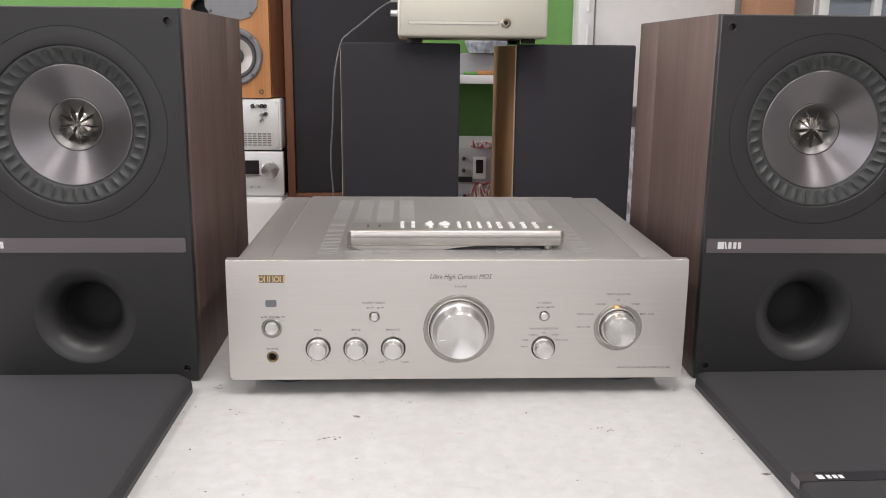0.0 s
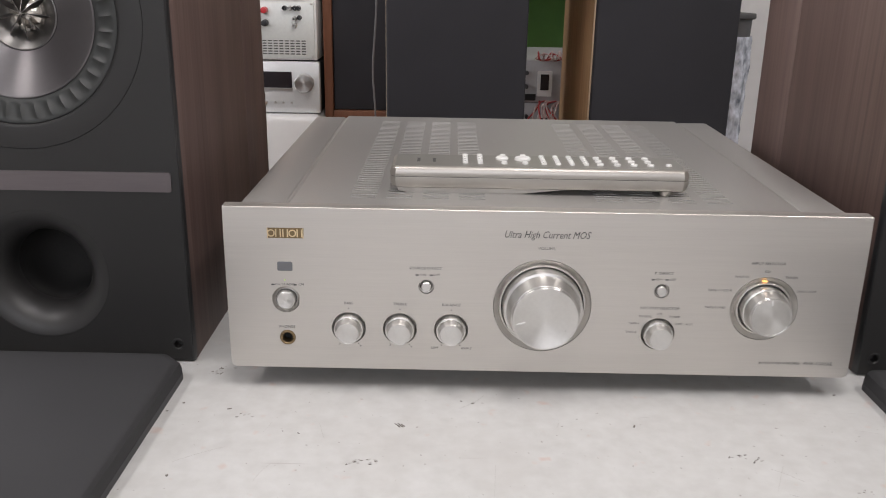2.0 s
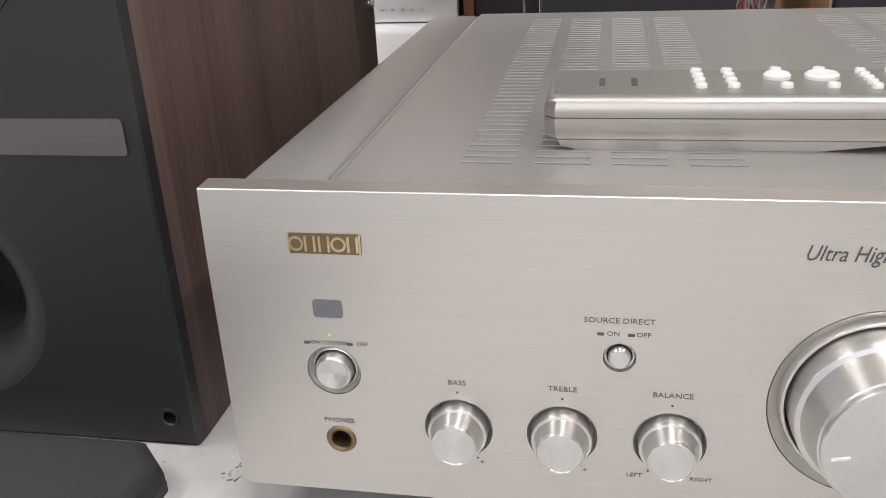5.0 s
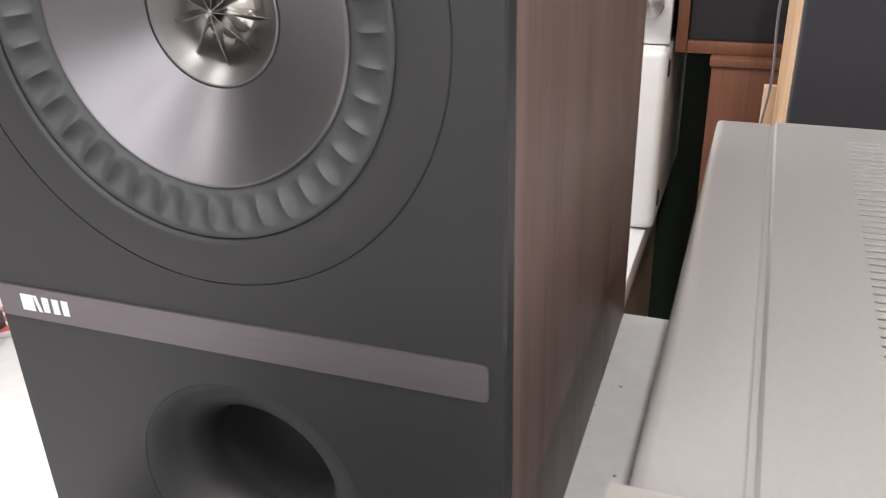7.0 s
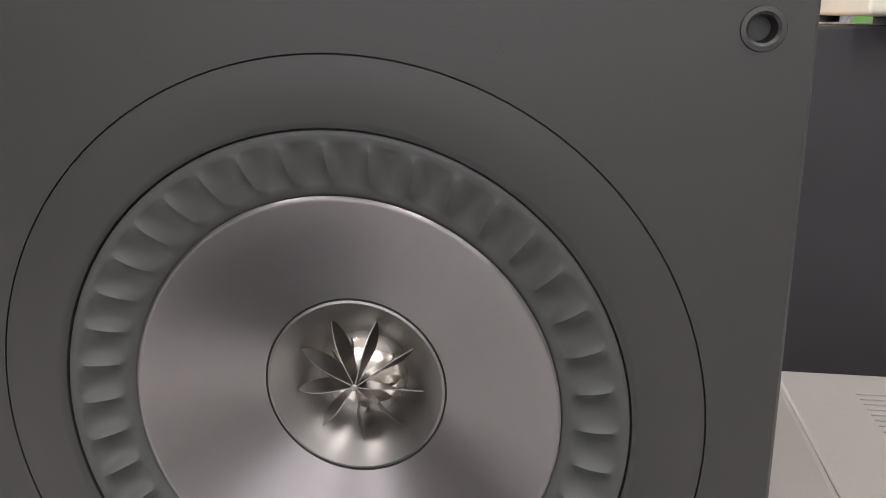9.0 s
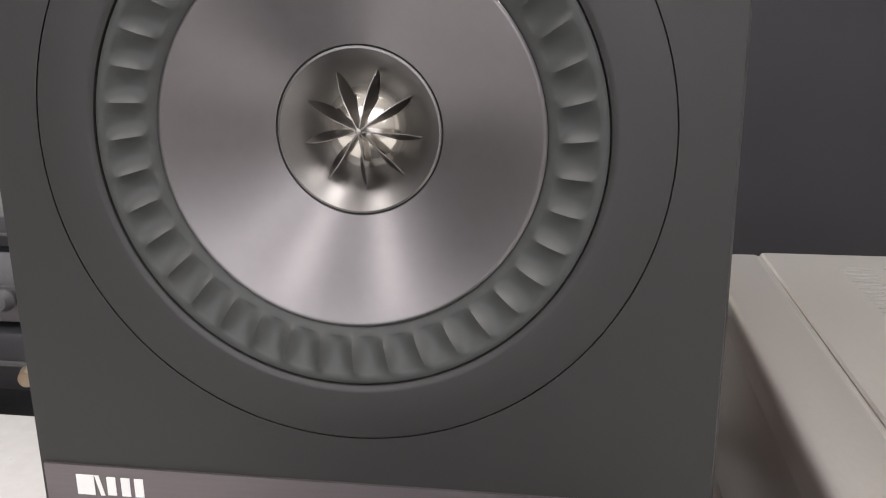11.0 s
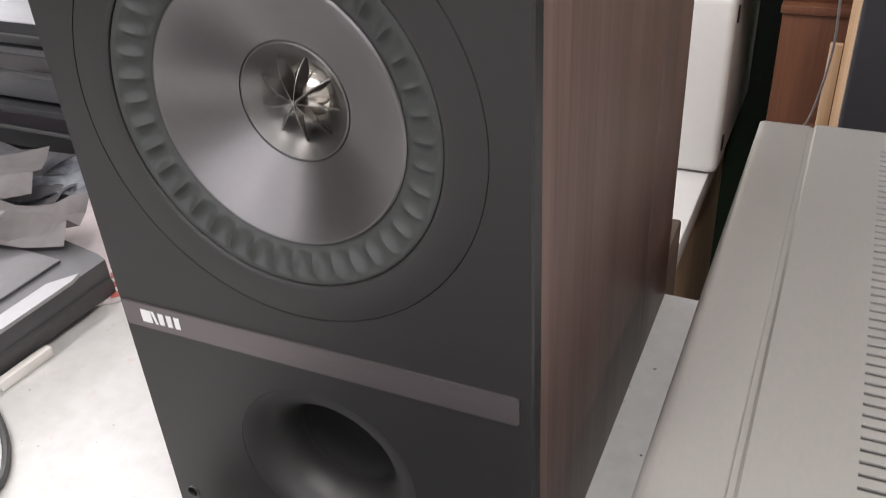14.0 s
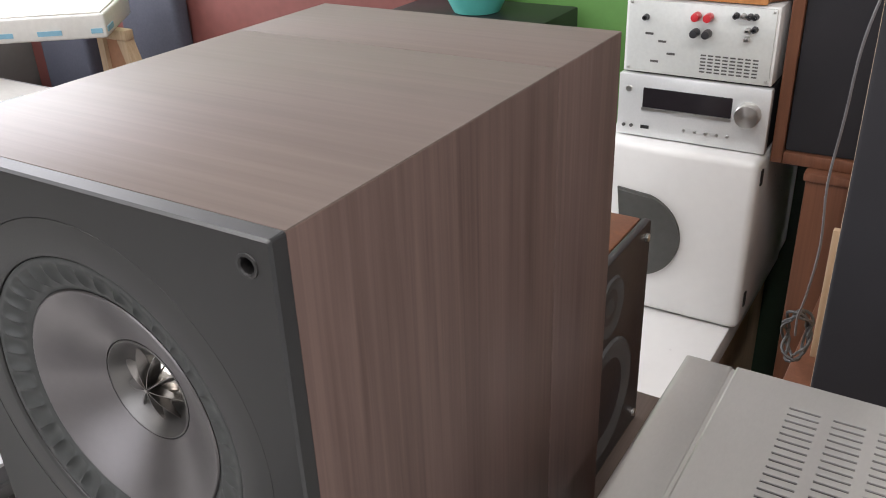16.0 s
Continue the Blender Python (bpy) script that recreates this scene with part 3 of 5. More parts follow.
for text, x, z, size, sh, st in (("Ultra High Current MOS", 0.0005, 0.1176, 0.0071, 0.35, 0.80), ("VOLUME", 0.001, 0.1082, 0.0027, 0, 1.1), ("SOURCE DIRECT", -0.0805, 0.0925, 0.0027, 0, 1.1), ("ON", -0.0822, 0.0878, 0.0024, 0, 1.1),
                             ("OFF", -0.0728, 0.0878, 0.0024, 0, 1.1), ("P. DIRECT", 0.0815, 0.0920, 0.0027, 0, 1.1), ("ON", 0.0785, 0.0876, 0.0024, 0, 1.1), ("OFF", 0.0878, 0.0876, 0.0024, 0, 1.1),
                             ("REC OUT SELECTOR", 0.0810, 0.0665, 0.0027, 0, 1.1), ("CD", 0.0812, 0.0622, 0.0022, 0, 1.1), ("PHONO", 0.0715, 0.0603, 0.0022, 0, 1.1), ("TUNER", 0.0915, 0.0603, 0.0022, 0, 1.1),
                             ("TAPE-1", 0.0640, 0.0550, 0.0022, 0, 1.1), ("DVD / AUX", 0.0985, 0.0550, 0.0022, 0, 1.1), ("TAPE-2", 0.0625, 0.0485, 0.0022, 0, 1.1),
                             ("INPUT SELECTOR", 0.1512, 0.1003, 0.0027, 0, 1.1), ("CD", 0.1512, 0.0946, 0.0024, 0, 1.1), ("PHONO", 0.1345, 0.0906, 0.0024, 0, 1.1), ("TUNER", 0.1680, 0.0906, 0.0024, 0, 1.1), ("DVD / AUX", 0.1795, 0.0806, 0.0024, 0, 1.1),
                             ("TAPE-1 / CD-R", 0.1205, 0.0806, 0.0024, 0, 1.1), ("TAPE-2 / MD", 0.1185, 0.0680, 0.0024, 0, 1.1), ("BASS", -0.1335, 0.0660, 0.0027, 0, 1.1), ("TREBLE", -0.098, 0.0660, 0.0027, 0, 1.1),
                             ("BALANCE", -0.0625, 0.0660, 0.0027, 0, 1.1), ("LEFT", -0.0735, 0.0335, 0.0023, 0, 1.1), ("RIGHT", -0.0515, 0.0335, 0.0023, 0, 1.1), ("PHONES", -0.1765, 0.0475, 0.0027, 0, 1.1),
                             ("ON / STANDBY", -0.1768, 0.0790, 0.0021, 0, 0.95), ("OFF", -0.1655, 0.0790, 0.0023, 0, 1.0), ("INTEGRATED AMPLIFIER", 0.1680, 0.0268, 0.0024, 0, 1.1), ("PMA-1500AE", 0.1952, 0.0268, 0.0034, 0, 1.1),
                             ("-", -0.1405, 0.035, 0.003, 0, 1), ("+", -0.1255, 0.034, 0.003, 0, 1), ("-", -0.105, 0.035, 0.003, 0, 1), ("+", -0.090, 0.034, 0.003, 0, 1)):
    y = 0.0 if z < 0.112 else 0.0002
    lettering(text, x, z, size, amp, INK, y, "CENTER", sh, st, 90 if z < 0.112 else 88)
for x, z in [(c[0], 0.0622) for c in TONES] + [(c[0] + d, 0.0357) for c in TONES for d in (-0.0065, 0.0065)]:
    part("scale_dot", lathe([(0, -0.0002), (0.0004, -0.0002), (0.0004, 0.0002)], 10, "y", (x, 0, z)), INK, amp)
for x, z in ((-0.1850, 0.0790), (-0.1699, 0.0790), (-0.0862, 0.0878), (-0.0766, 0.0878), (0.0745, 0.0876), (0.0838, 0.0876)):
    part("switch_mark", box(x - 0.0011, x + 0.0011, -0.0002, 0.0002, z - 0.0007, z + 0.0003), INK, amp)

# body, lid and vents
body = part("chassis", box(-0.2110, 0.2110, 0.0105, 0.381, 0.0165, 0.122, 0.002), LID, amp, "champagne painted steel chassis")
for s in (-1, 1):
    loop = [(0.0105, 0.1225), (0.0105, 0.1300), (0.374, 0.1300), (0.377, 0.1285), (0.378, 0.1225)]
    own = bmesh.new()
    cross = [(0.1795, 0.118), (0.1795, 0.1286), (0.1799, 0.1294), (0.1809, 0.1300), (0.2070, 0.1300), (0.2094, 0.1296), (0.2110, 0.1286), (0.2120, 0.1268), (0.2124, 0.124), (0.2124, 0.112)]
    ys = [(0.0105, 0.0), (0.376, 0.0), (0.3795, 0.0008), (0.382, 0.003), (0.383, 0.0075)]
    rws = [[own.verts.new((s * x, y, min(z, 0.1300 - d) if d else z)) for x, z in cross] for y, d in ys]
    for a, b in zip(rws, rws[1:]):
        for k in range(len(cross) - 1):
            own.faces.new((a[k], a[k + 1], b[k + 1], b[k]))
    own.faces.new(rws[0])
    own.faces.new(rws[-1])
    part("side_lid", own, LID, amp, "rounded side strip of the lid")
part("lid_groove", box(-0.1790, 0.1790, 0.0105, 0.377, 0.118, 0.1240), LID, amp)
for s in (-1, 1):
    part("groove_floor", box(min(s * 0.1768, s * 0.1796), max(s * 0.1768, s * 0.1796), 0.0108, 0.3775, 0.1242, 0.1290), LID, amp)
# near-black sheet under the slots paints the shade inside the case
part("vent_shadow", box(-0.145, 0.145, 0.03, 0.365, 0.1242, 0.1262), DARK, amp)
cols = [-0.1365 + 0.0260 * k for k in range(4)]
cols = [(x, x + 0.0190) for x in cols] + [(-x - 0.0190, -x) for x in reversed(cols)]
xs = sorted({-0.1770, -0.1757, 0.1757, 0.1770} | {v for c in cols for v in c})
NROW, PITCH, SLOT = 46, 0.00686, 0.0021
ys = [0.0105] + [v for k in range(NROW) for v in (0.0400 + PITCH * k, 0.0400 + PITCH * k + SLOT)] + [0.3790]
own = bmesh.new()
ztop, zlow = 0.1308, 0.1296
grid = [[own.verts.new((x, y, ztop if abs(x) < 0.1765 else ztop - 0.0009)) for x in xs] for y in ys]
starts = {round(c[0], 6) for c in cols}
for j in range(len(ys) - 1):
    for i in range(len(xs) - 1):
        if j % 2 == 1 and round(xs[i], 6) in starts:
            # pressed edges: the rear one slopes down, then the walls drop
            t = [grid[j][i], grid[j][i + 1], grid[j + 1][i + 1], grid[j + 1][i]]
            e, g = xs[i] + 0.0002, xs[i + 1] - 0.0002
            ring = [(e, ys[j] + 0.0001), (g, ys[j] + 0.0001), (g, ys[j + 1] - 0.00011), (e, ys[j + 1] - 0.00011)]
            m = [own.verts.new((x, y, ztop - 0.0003)) for x, y in ring]
            q = [own.verts.new((x, y, zlow)) for x, y in ring]
            # slot walls take a darker tone, to mute the light they would catch
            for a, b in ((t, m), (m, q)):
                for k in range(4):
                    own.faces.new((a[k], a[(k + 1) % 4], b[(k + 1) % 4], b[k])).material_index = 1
        else:
            own.faces.new((grid[j][i], grid[j][i + 1], grid[j + 1][i + 1], grid[j + 1][i]))
for i in (0, len(xs) - 1):  # folded edges
    for j in range(len(ys) - 1):
        a, b = grid[j][i], grid[j + 1][i]
        c = [own.verts.new((v.co.x, v.co.y, 0.122)) for v in (b, a)]
        own.faces.new((a, b, *c))
a, b = grid[-1][0], grid[-1][-1]
c = [own.verts.new((x, y, z)) for x, y, z in ((0.177, 0.382, 0.1285), (-0.177, 0.382, 0.1285))]
d = [own.verts.new((x, y, z)) for x, y, z in ((0.177, 0.383, 0.122), (-0.177, 0.383, 0.122))]
own.faces.new((*grid[-1], c[0], c[1]))
own.faces.new((c[1], c[0], d[0], d[1]))
part("vented_lid", own, LID, amp, "champagne steel lid with rows of vent slots", flat=True).data.materials.append(SLOT_WALL)
for x in (-0.168, 0.168):
    for y in (0.060, 0.30):
        part("foot", lathe([(0, 0), (0.024, 0), (0.0265, 0.003), (0.027, 0.012), (0.025, 0.0165), (0, 0.0165)], 40, "z", (x, y, 0)), RUBBER, amp, "round grey rubber foot")

# ---- the remote control ----
remote = thing("remote_control", (0, 0.0755, T + 0.1308), "champagne remote control with white buttons lying on the lid", "remote control")


def shell(levels):
    """A rounded bar whose outline is drawn in by a little at each height."""
    own = bmesh.new()
    rings = [[own.verts.new((x, y, z)) for x, y in rounded(-0.1085 + d, 0.1075 - d, -0.0225 + d, 0.0225 - d, 0.0040 - d * 0.5, 1)] for d, z in levels]
    for a, b in zip(rings, rings[1:]):
        for k in range(len(a)):
            own.faces.new((a[k], a[(k + 1) % len(a)], b[(k + 1) % len(a)], b[k]))
    own.faces.new(rings[0])
    own.faces.new(rings[-1])
    return own


part("shell", shell([(0.0030, 0.0040), (0.0016, 0.0048), (0.0008, 0.0066), (0.0003, 0.0090), (0.0001, 0.0110), (0.0002, 0.0124)]), REMOTE_SIDE, remote, "champagne metal shell")
part("upper_shell", shell([(0.0002, 0.0128), (0.0, 0.0140), (0.0002, 0.0160), (0.0006, 0.0176), (0.0012, 0.0189), (0.0021, 0.0197), (0.0032, 0.0200)]), REMOTE_SIDE, remote, "champagne metal shell")
part("seam", slab(rounded(-0.1079, 0.1069, -0.0219, 0.0219, 0.0040, 1), 0.0124, 0.0129, "z"), INK, remote)
part("key_panel", slab([(-0.105, -0.0165), (-0.101, -0.0190), (0.101, -0.0190), (0.104, -0.0165), (0.104, 0.0165), (0.101, 0.0190), (-0.101, 0.0190), (-0.105, 0.0165)], 0.0198, 0.0203, "z"), REMOTE_TOP, remote, "satin grey key panel")
part("battery_bulge", slab([(-0.1040, 0.0044), (-0.1025, 0.0012), (-0.097, 0.0), (-0.014, 0.0), (0.026, 0.0044)], -0.0178, 0.0178), REMOTE_SIDE, remote)
for y in (-0.016, 0.016):
    part("foot", lathe([(0, 0), (0.003, 0.0), (0.0045, 0.002), (0.005, 0.0044)], 20, "z", (0.092, y, 0)), REMOTE_SIDE, remote)
def key(x, y, r, h=0.0016, ry=None):
    part("button", lathe([(r, 0), (r, h * 0.7), (r * 0.85, h), (0, h)], 16, "z", (x, y, 0.0203)), BUTTON, remote)
for x in (-0.054, -0.043):
    for y in (-0.0085, -0.0005, 0.0075, 0.0155):
        key(x, y, 0.0021)
for x, r in ((-0.0265, 0.0048), (-0.0112, 0.0060)):
    part("button", lathe([(r, 0), (r, 0.0012), (r * 0.85, 0.002), (r * 0.4, 0.0016), (0, 0.0016)], 24, "z", (x, 0.006, 0.0203)), BUTTON, remote)
    for y in (-0.0085, 0.0165):
        key(x + 0.001, y, 0.0022)
for x in (0.0035, 0.0138, 0.0240, 0.0343):
    for y in (-0.0095, -0.0035, 0.0025, 0.0085, 0.0145):
        key(x, y, 0.0019)
for x in (0.0445, 0.0568, 0.0690, 0.0812):
    for y in (-0.0095, 0.0015, 0.0125):
        key(x, y, 0.0025)
key(0.0945, -0.0085, 0.0022)
for x in (-0.0895, -0.078):
    part("print_bar", box(x, x + 0.0022, -0.006, 0.006, 0.0202, 0.0204), INK, remote)

# ---- the pair of walnut loudspeakers ----
SW, SH, SD_ = 0.1070, 0.360, 0.298
DRV, PORT = (0.0, 0.2524), (0.0, 0.0685)


def driver_cone(parent):
    c = (DRV[0], 0, DRV[1])
    trim = part("trim_ring", lathe([(0.0906, 0.004), (0.0906, 0.0006), (0.0902, 0.0001), (0.0855, 0.0000), (0.0757, -0.0001), (0.0746, 0.0001), (0.0736, 0.0007), (0.0732, 0.0018), (0.0731, 0.006)], 128), RING, parent, "black moulded trim ring")
    part("gasket", lathe([(0.0735, 0.0022), (0.0723, 0.0024), (0.0719, 0.01)], 96), DARK, trim)
    # pleated surround: hollow scallops between sharp ridges that fade at both rims
    own = bmesh.new()
    teeth, per = 40, 14
    n = teeth * per
    r0, r1 = 0.0556, 0.0730
    rows = []
    for u in (0, 0.03, 0.10, 0.20, 0.22, 0.26, 0.32, 0.38, 0.45, 0.53, 0.61, 0.68, 0.74, 0.80, 0.84, 0.86, 0.93, 0.98, 1.0):
        r = r0 + (r1 - r0) * u
        body = 0.0015 * math.sin(math.pi * u) ** 0.6
        wave = 0.0025 * max(0.0, math.sin(math.pi * min(1, max(0, (u - 0.20) / 0.66)))) ** 0.8
        ring = []
        for k in range(n):
            ph = (k % per) / per
            a = 2 * math.pi * (k + (u - 0.5) * per * 0.20) / n
            saw = (2 * ph - 1) ** 2
            ring.append(own.verts.new((r * math.cos(a), 0.0070 - 0.0058 * u - body - wave * (saw - 0.55), r * math.sin(a))))
        rows.append(ring)
    for a, b in zip(rows, rows[1:]):
        for k in range(n):
            j = (k + 1) % n
            own.faces.new((a[k], a[j], b[j], b[k]))
    sur = part("surround", own, SURROUND, parent, "dark grey pleated rubber surround")
    cone = part("cone", lathe([(0.0565, 0.0024), (0.0560, 0.0020), (0.0555, 0.0019), (0.0550, 0.0021), (0.0495, 0.0045), (0.0420, 0.0085), (0.0340, 0.0126), (0.0256, 0.0164), (0.0254, 0.0200)], 128), CONE, parent, "spun aluminium cone")
    gap = part("cone_gap", lathe([(0.0255, 0.0170), (0.0247, 0.0172), (0.0247, 0.024)], 96), DARK, cone)
    guide = part("waveguide", lathe([(0.0251, 0.0190), (0.0250, 0.0164), (0.0243, 0.0162), (0.0229, 0.0172), (0.0200, 0.0197), (0.0176, 0.0222), (0.0155, 0.0247), (0.0140, 0.0263), (0.0126, 0.0272)], 96), GUIDE, parent, "satin metal waveguide")
    dome = part("tweeter_dome", lathe([(0.0128, 0.0272)] + [(0.0128 * math.cos(radians(a)), 0.0272 - 0.0058 * math.sin(radians(a))) for a in range(10, 90, 10)] + [(0, 0.0214)], 64), DOME, guide, "polished gold-tinted dome")
    for k in range(9):
        a0 = radians(-87 + 40 * k)
        own = bmesh.new()
        front, backs = [], []
        m = 9
        for i in range(m):
            u = i / (m - 1)
            r = 0.0008 + (0.0186 - 0.0008) * u
            yf = 0.0160 + 0.0048 * u ** 2.2
            yb = 0.0218 + 0.0020 * u * (1 - u)
            yb = max(yb, yf + 0.0004)
            tw = radians(11) * math.sin(math.pi * min(u * 0.9 + 0.1, 1))
            half = 0.0002 + 0.0003 * (1 - u) * u
            for lst, y, a, h in ((front, yf, a0 + tw * 0.35, 0.00016), (backs, yb, a0 - tw * 0.7, half + 0.0002 * math.sin(math.pi * u))):
                nrm = Vector((-math.sin(a), 0, math.cos(a)))
                p = Vector((r * math.cos(a), y, r * math.sin(a)))
                lst.append((own.verts.new(p + nrm * h), own.verts.new(p - nrm * h)))
        for i in range(m - 1):
            f0, f1, b0, b1 = front[i], front[i + 1], backs[i], backs[i + 1]
            own.faces.new((f0[0], f1[0], b1[0], b0[0]))
            own.faces.new((f0[1], b0[1], b1[1], f1[1]))
            own.faces.new((f0[0], f0[1], f1[1], f1[0]))
            own.faces.new((b0[0], b1[0], b1[1], b0[1]))
        part("fin", own, FIN, guide)
    hub = part("hub", lathe([(0, 0.0152), (0.0010, 0.0156), (0.0013, 0.0168), (0.0013, 0.022)], 20), FIN, guide)
    for o in (trim, sur):
        o.location = c
    for o in (cone, guide):
        o.location = (c[0], 0.0034, c[2])


def loudspeaker(loc, rz, label):
    sp = thing("loudspeaker", loc, label, "loudspeaker", "pair of walnut loudspeakers", rz=rz)
    Y0 = 0.0075
    part("side_panel", box(SW - 0.016, SW, Y0, 0.2136, 0, SH - 0.0005, 0.0005), WALNUT_V, sp, "walnut veneer side with upright grain")
    part("side_panel", box(-SW, -SW + 0.016, Y0, 0.2136, 0, SH - 0.0005, 0.0005), WALNUT_V, sp, "walnut veneer side with upright grain")
    part("top_panel", box(-SW + 0.0003, SW - 0.0003, Y0, 0.2136, SH - 0.016, SH, 0.0004), WALNUT_X, sp, "walnut veneer top with cross grain")
    part("bottom_panel", box(-SW + 0.017, SW - 0.017, Y0, 0.2135, 0, 0.016), WALNUT_X, sp)
    for s in (-1, 1):
        part("rear_side", box(min(s * SW, s * (SW - 0.016)), max(s * SW, s * (SW - 0.016)), 0.2137, SD_, 0, SH - 0.0005, 0.0003), WALNUT_V, sp, "walnut veneer behind a seam")
    part("rear_top", box(-SW + 0.0003, SW - 0.0003, 0.2137, SD_, SH - 0.016, SH, 0.0003), WALNUT_X, sp, "walnut veneer behind a seam")
    part("back_panel", box(-SW + 0.0165, SW - 0.0165, SD_ - 0.012, SD_ - 0.002, 0.001, SH - 0.0165), VINYL, sp)
    part("lining", box(-SW + 0.017, SW - 0.017, 0.13, 0.2137, 0.017, SH - 0.017), DARK, sp)
    # baffle with bevelled rim
    b_, zt, zb = 0.0014, SH - 0.0017, 0.0016
    outer = rounded(-SW + b_, SW - b_, zb, zt, 0.0008, 2)
    bm, _ = pierced(outer, [circle(*DRV, 0.09065, 128), circle(*PORT, 0.0490, 96)] + [circle(sx * 0.0954, z, 0.0030, 20) for sx in (-1, 1) for z in (0.0145, 0.3480)], 0.0, 0.006)
    rim = rounded(-SW, SW, 0.0002, SH - 0.0002, 0.0012, 2)
    edge, flank = bmesh.new(), bmesh.new()
    mid = [(x + (X - x) * 0.62, z + (Z - z) * 0.62) for (x, z), (X, Z) in zip(outer, rim)]
    for strip, (a, ya), (b, yb) in ((edge, (outer, 0.0), (mid, 0.0012)), (flank, (mid, 0.0012), (rim, 0.0073))):
        f = [strip.verts.new((x, ya, z)) for x, z in a]
        g = [strip.verts.new((x, yb, z)) for x, z in b]
        for k in range(len(f)):
            j = (k + 1) % len(f)
            strip.faces.new((f[k], f[j], g[j], g[k]))
    baffle = part("baffle", bm, VINYL, sp, "satin black baffle", True)
    part("bevelled_rim", edge, EDGE, baffle, "satin charcoal bevelled rim", True)
    part("rim_flank", flank, EDGE, baffle, "satin charcoal edge of the baffle", True)
    for sx in (-1, 1):
        for z in (0.0145, 0.3480):
            part("grille_socket", lathe([(0.0048, 0.0), (0.0046, -0.0005), (0.0036, -0.0006), (0.0030, 0.0), (0.0026, 0.006), (0, 0.006)], 28, "y", (sx * 0.0954, 0, z)), RING, baffle, "black plastic grille socket")
    driver_cone(sp)
    p = part("port", lathe([(0.04905, 0.0004), (0.0488, 0.0001), (0.0462, 0.0004), (0.0425, 0.0015), (0.0390, 0.0034), (0.0358, 0.0062), (0.0330, 0.0100), (0.0308, 0.0150), (0.0296, 0.0195), (0.0288, 0.0260), (0.0283, 0.0335), (0.0276, 0.042), (0.0258, 0.051), (0.0222, 0.058), (0.0165, 0.0625), (0.0090, 0.0650), (0.0040, 0.0657), (0, 0.0658)], 96), PORT_SKIN, sp, "flared black bass port")
    # deeper faces get a lighter colour, to lift the shade in the shallow bore
    p.data.materials.append(BORE)
    for f in p.data.polygons:
        f.material_index = int(f.center.y > 0.029)
    p.location = (PORT[0], 0, PORT[1])
    strip = part("badge_strip", slab([(-SW + 0.0030, 0.1324)] + [q for q in rounded(0.0, 0.1008, 0.1324, 0.1466, 0.0018, 4) if q[0] > 0.05 and q[1] < 0.14] + [q for q in rounded(0.0, 0.1008, 0.1324, 0.1466, 0.0018, 4) if q[0] > 0.05 and q[1] > 0.14] + [(-SW + 0.0030, 0.1466)], -0.0011, 0.003), STRIP, sp, "brushed dark grey metal badge strip")
    part("badge_mark", box(-0.0930, -0.0869, -0.0014, -0.0005, 0.1363, 0.1434), WHITE_PRINT, strip)
    part("badge_mark", slab([(-0.0866, 0.1434), (-0.0852, 0.1434), (-0.0836, 0.1363), (-0.0850, 0.1363)], -0.0014, -0.0005), WHITE_PRINT, strip)
    for x in (-0.0825, -0.0776, -0.0730):
        part("badge_mark", box(x, x + 0.0030, -0.0014, -0.0005, 0.1366, 0.1431), WHITE_PRINT, strip)
    return sp


loudspeaker((-0.3626, 0.0383, T), 0.3, "walnut bookshelf loudspeaker with black baffle beside the amplifier")
left_one = bpy.data.objects["loudspeaker"]
copy_thing(left_one, pose(0.3490, 0.0350, T, 0, 0, -0.96))


# ---- the grilles lying on the table ----
def grille(x, y, rz, logo, cut=0.013):
    g = thing("speaker_grille", (x, y, T), "black cloth loudspeaker grille lying face up on the table", "speaker grille", "pair of loose grilles", rz=rz)
    W, L = 0.1050, 0.352
    low = [(-W, -L + 0.010), (-W + 0.010, -L), (W - 0.010, -L), (W, -L + 0.010), (W, -cut), (W - cut, 0), (-W + cut, 0), (-W, -cut)]
    own = bmesh.new()
    rows = [[own.verts.new((px * s, py * (1 + (s - 1) * 0.3) - d, z)) for px, py in low] for z, s, d in ((0, 1, 0), (0.009, 1, 0), (0.0135, 0.992, 0.0008), (0.0155, 0.972, 0.003), (0.0160, 0.94, 0.006))]
    for a, b in zip(rows, rows[1:]):
        for k in range(len(low)):
            j = (k + 1) % len(low)
            own.faces.new((a[k], a[j], b[j], b[k]))
    own.faces.new(rows[0])
    own.faces.new(rows[-1])
    part("cloth", own, CLOTH, g, "stretched black cloth")
    part("frame", slab([(px * 1.0015, py * 1.001 + 0.0002) for px, py in low], 0.0004, 0.0052, "z"), BLACK_CASE, g, "black plastic frame")
    if logo:
        s = part("badge_strip", slab(rounded(-W + 0.0005, 0.099, -0.228, -0.2145, 0.0015, 3), 0.0125, 0.0166, "z"), BLACK_CASE, g, "dark badge strip")
        # lighter end piece draws the reflection on the dark strip
        part("strip_glint", slab([(-W - 0.0004, -0.2285), (-W + 0.013, -0.2285), (-W + 0.016, -0.2145), (-W - 0.0004, -0.2145)], 0.010, 0.0169, "z"), STRIP, g, "lighter piece for the reflection at the strip's end")
        part("badge_mark", box(-0.0895, -0.0845, -0.2255, -0.2195, 0.0166, 0.0169), WHITE_PRINT, s)
        for k in range(3):
            part("badge_mark", box(-0.082 + 0.0048 * k, -0.0790 + 0.0048 * k, -0.2250, -0.2198, 0.0166, 0.0169), WHITE_PRINT, s)
    return g


grille(-0.3610, 0.0225, 0.0, False)
grille(0.3420, 0.0200, 0.8, True, 0.004)

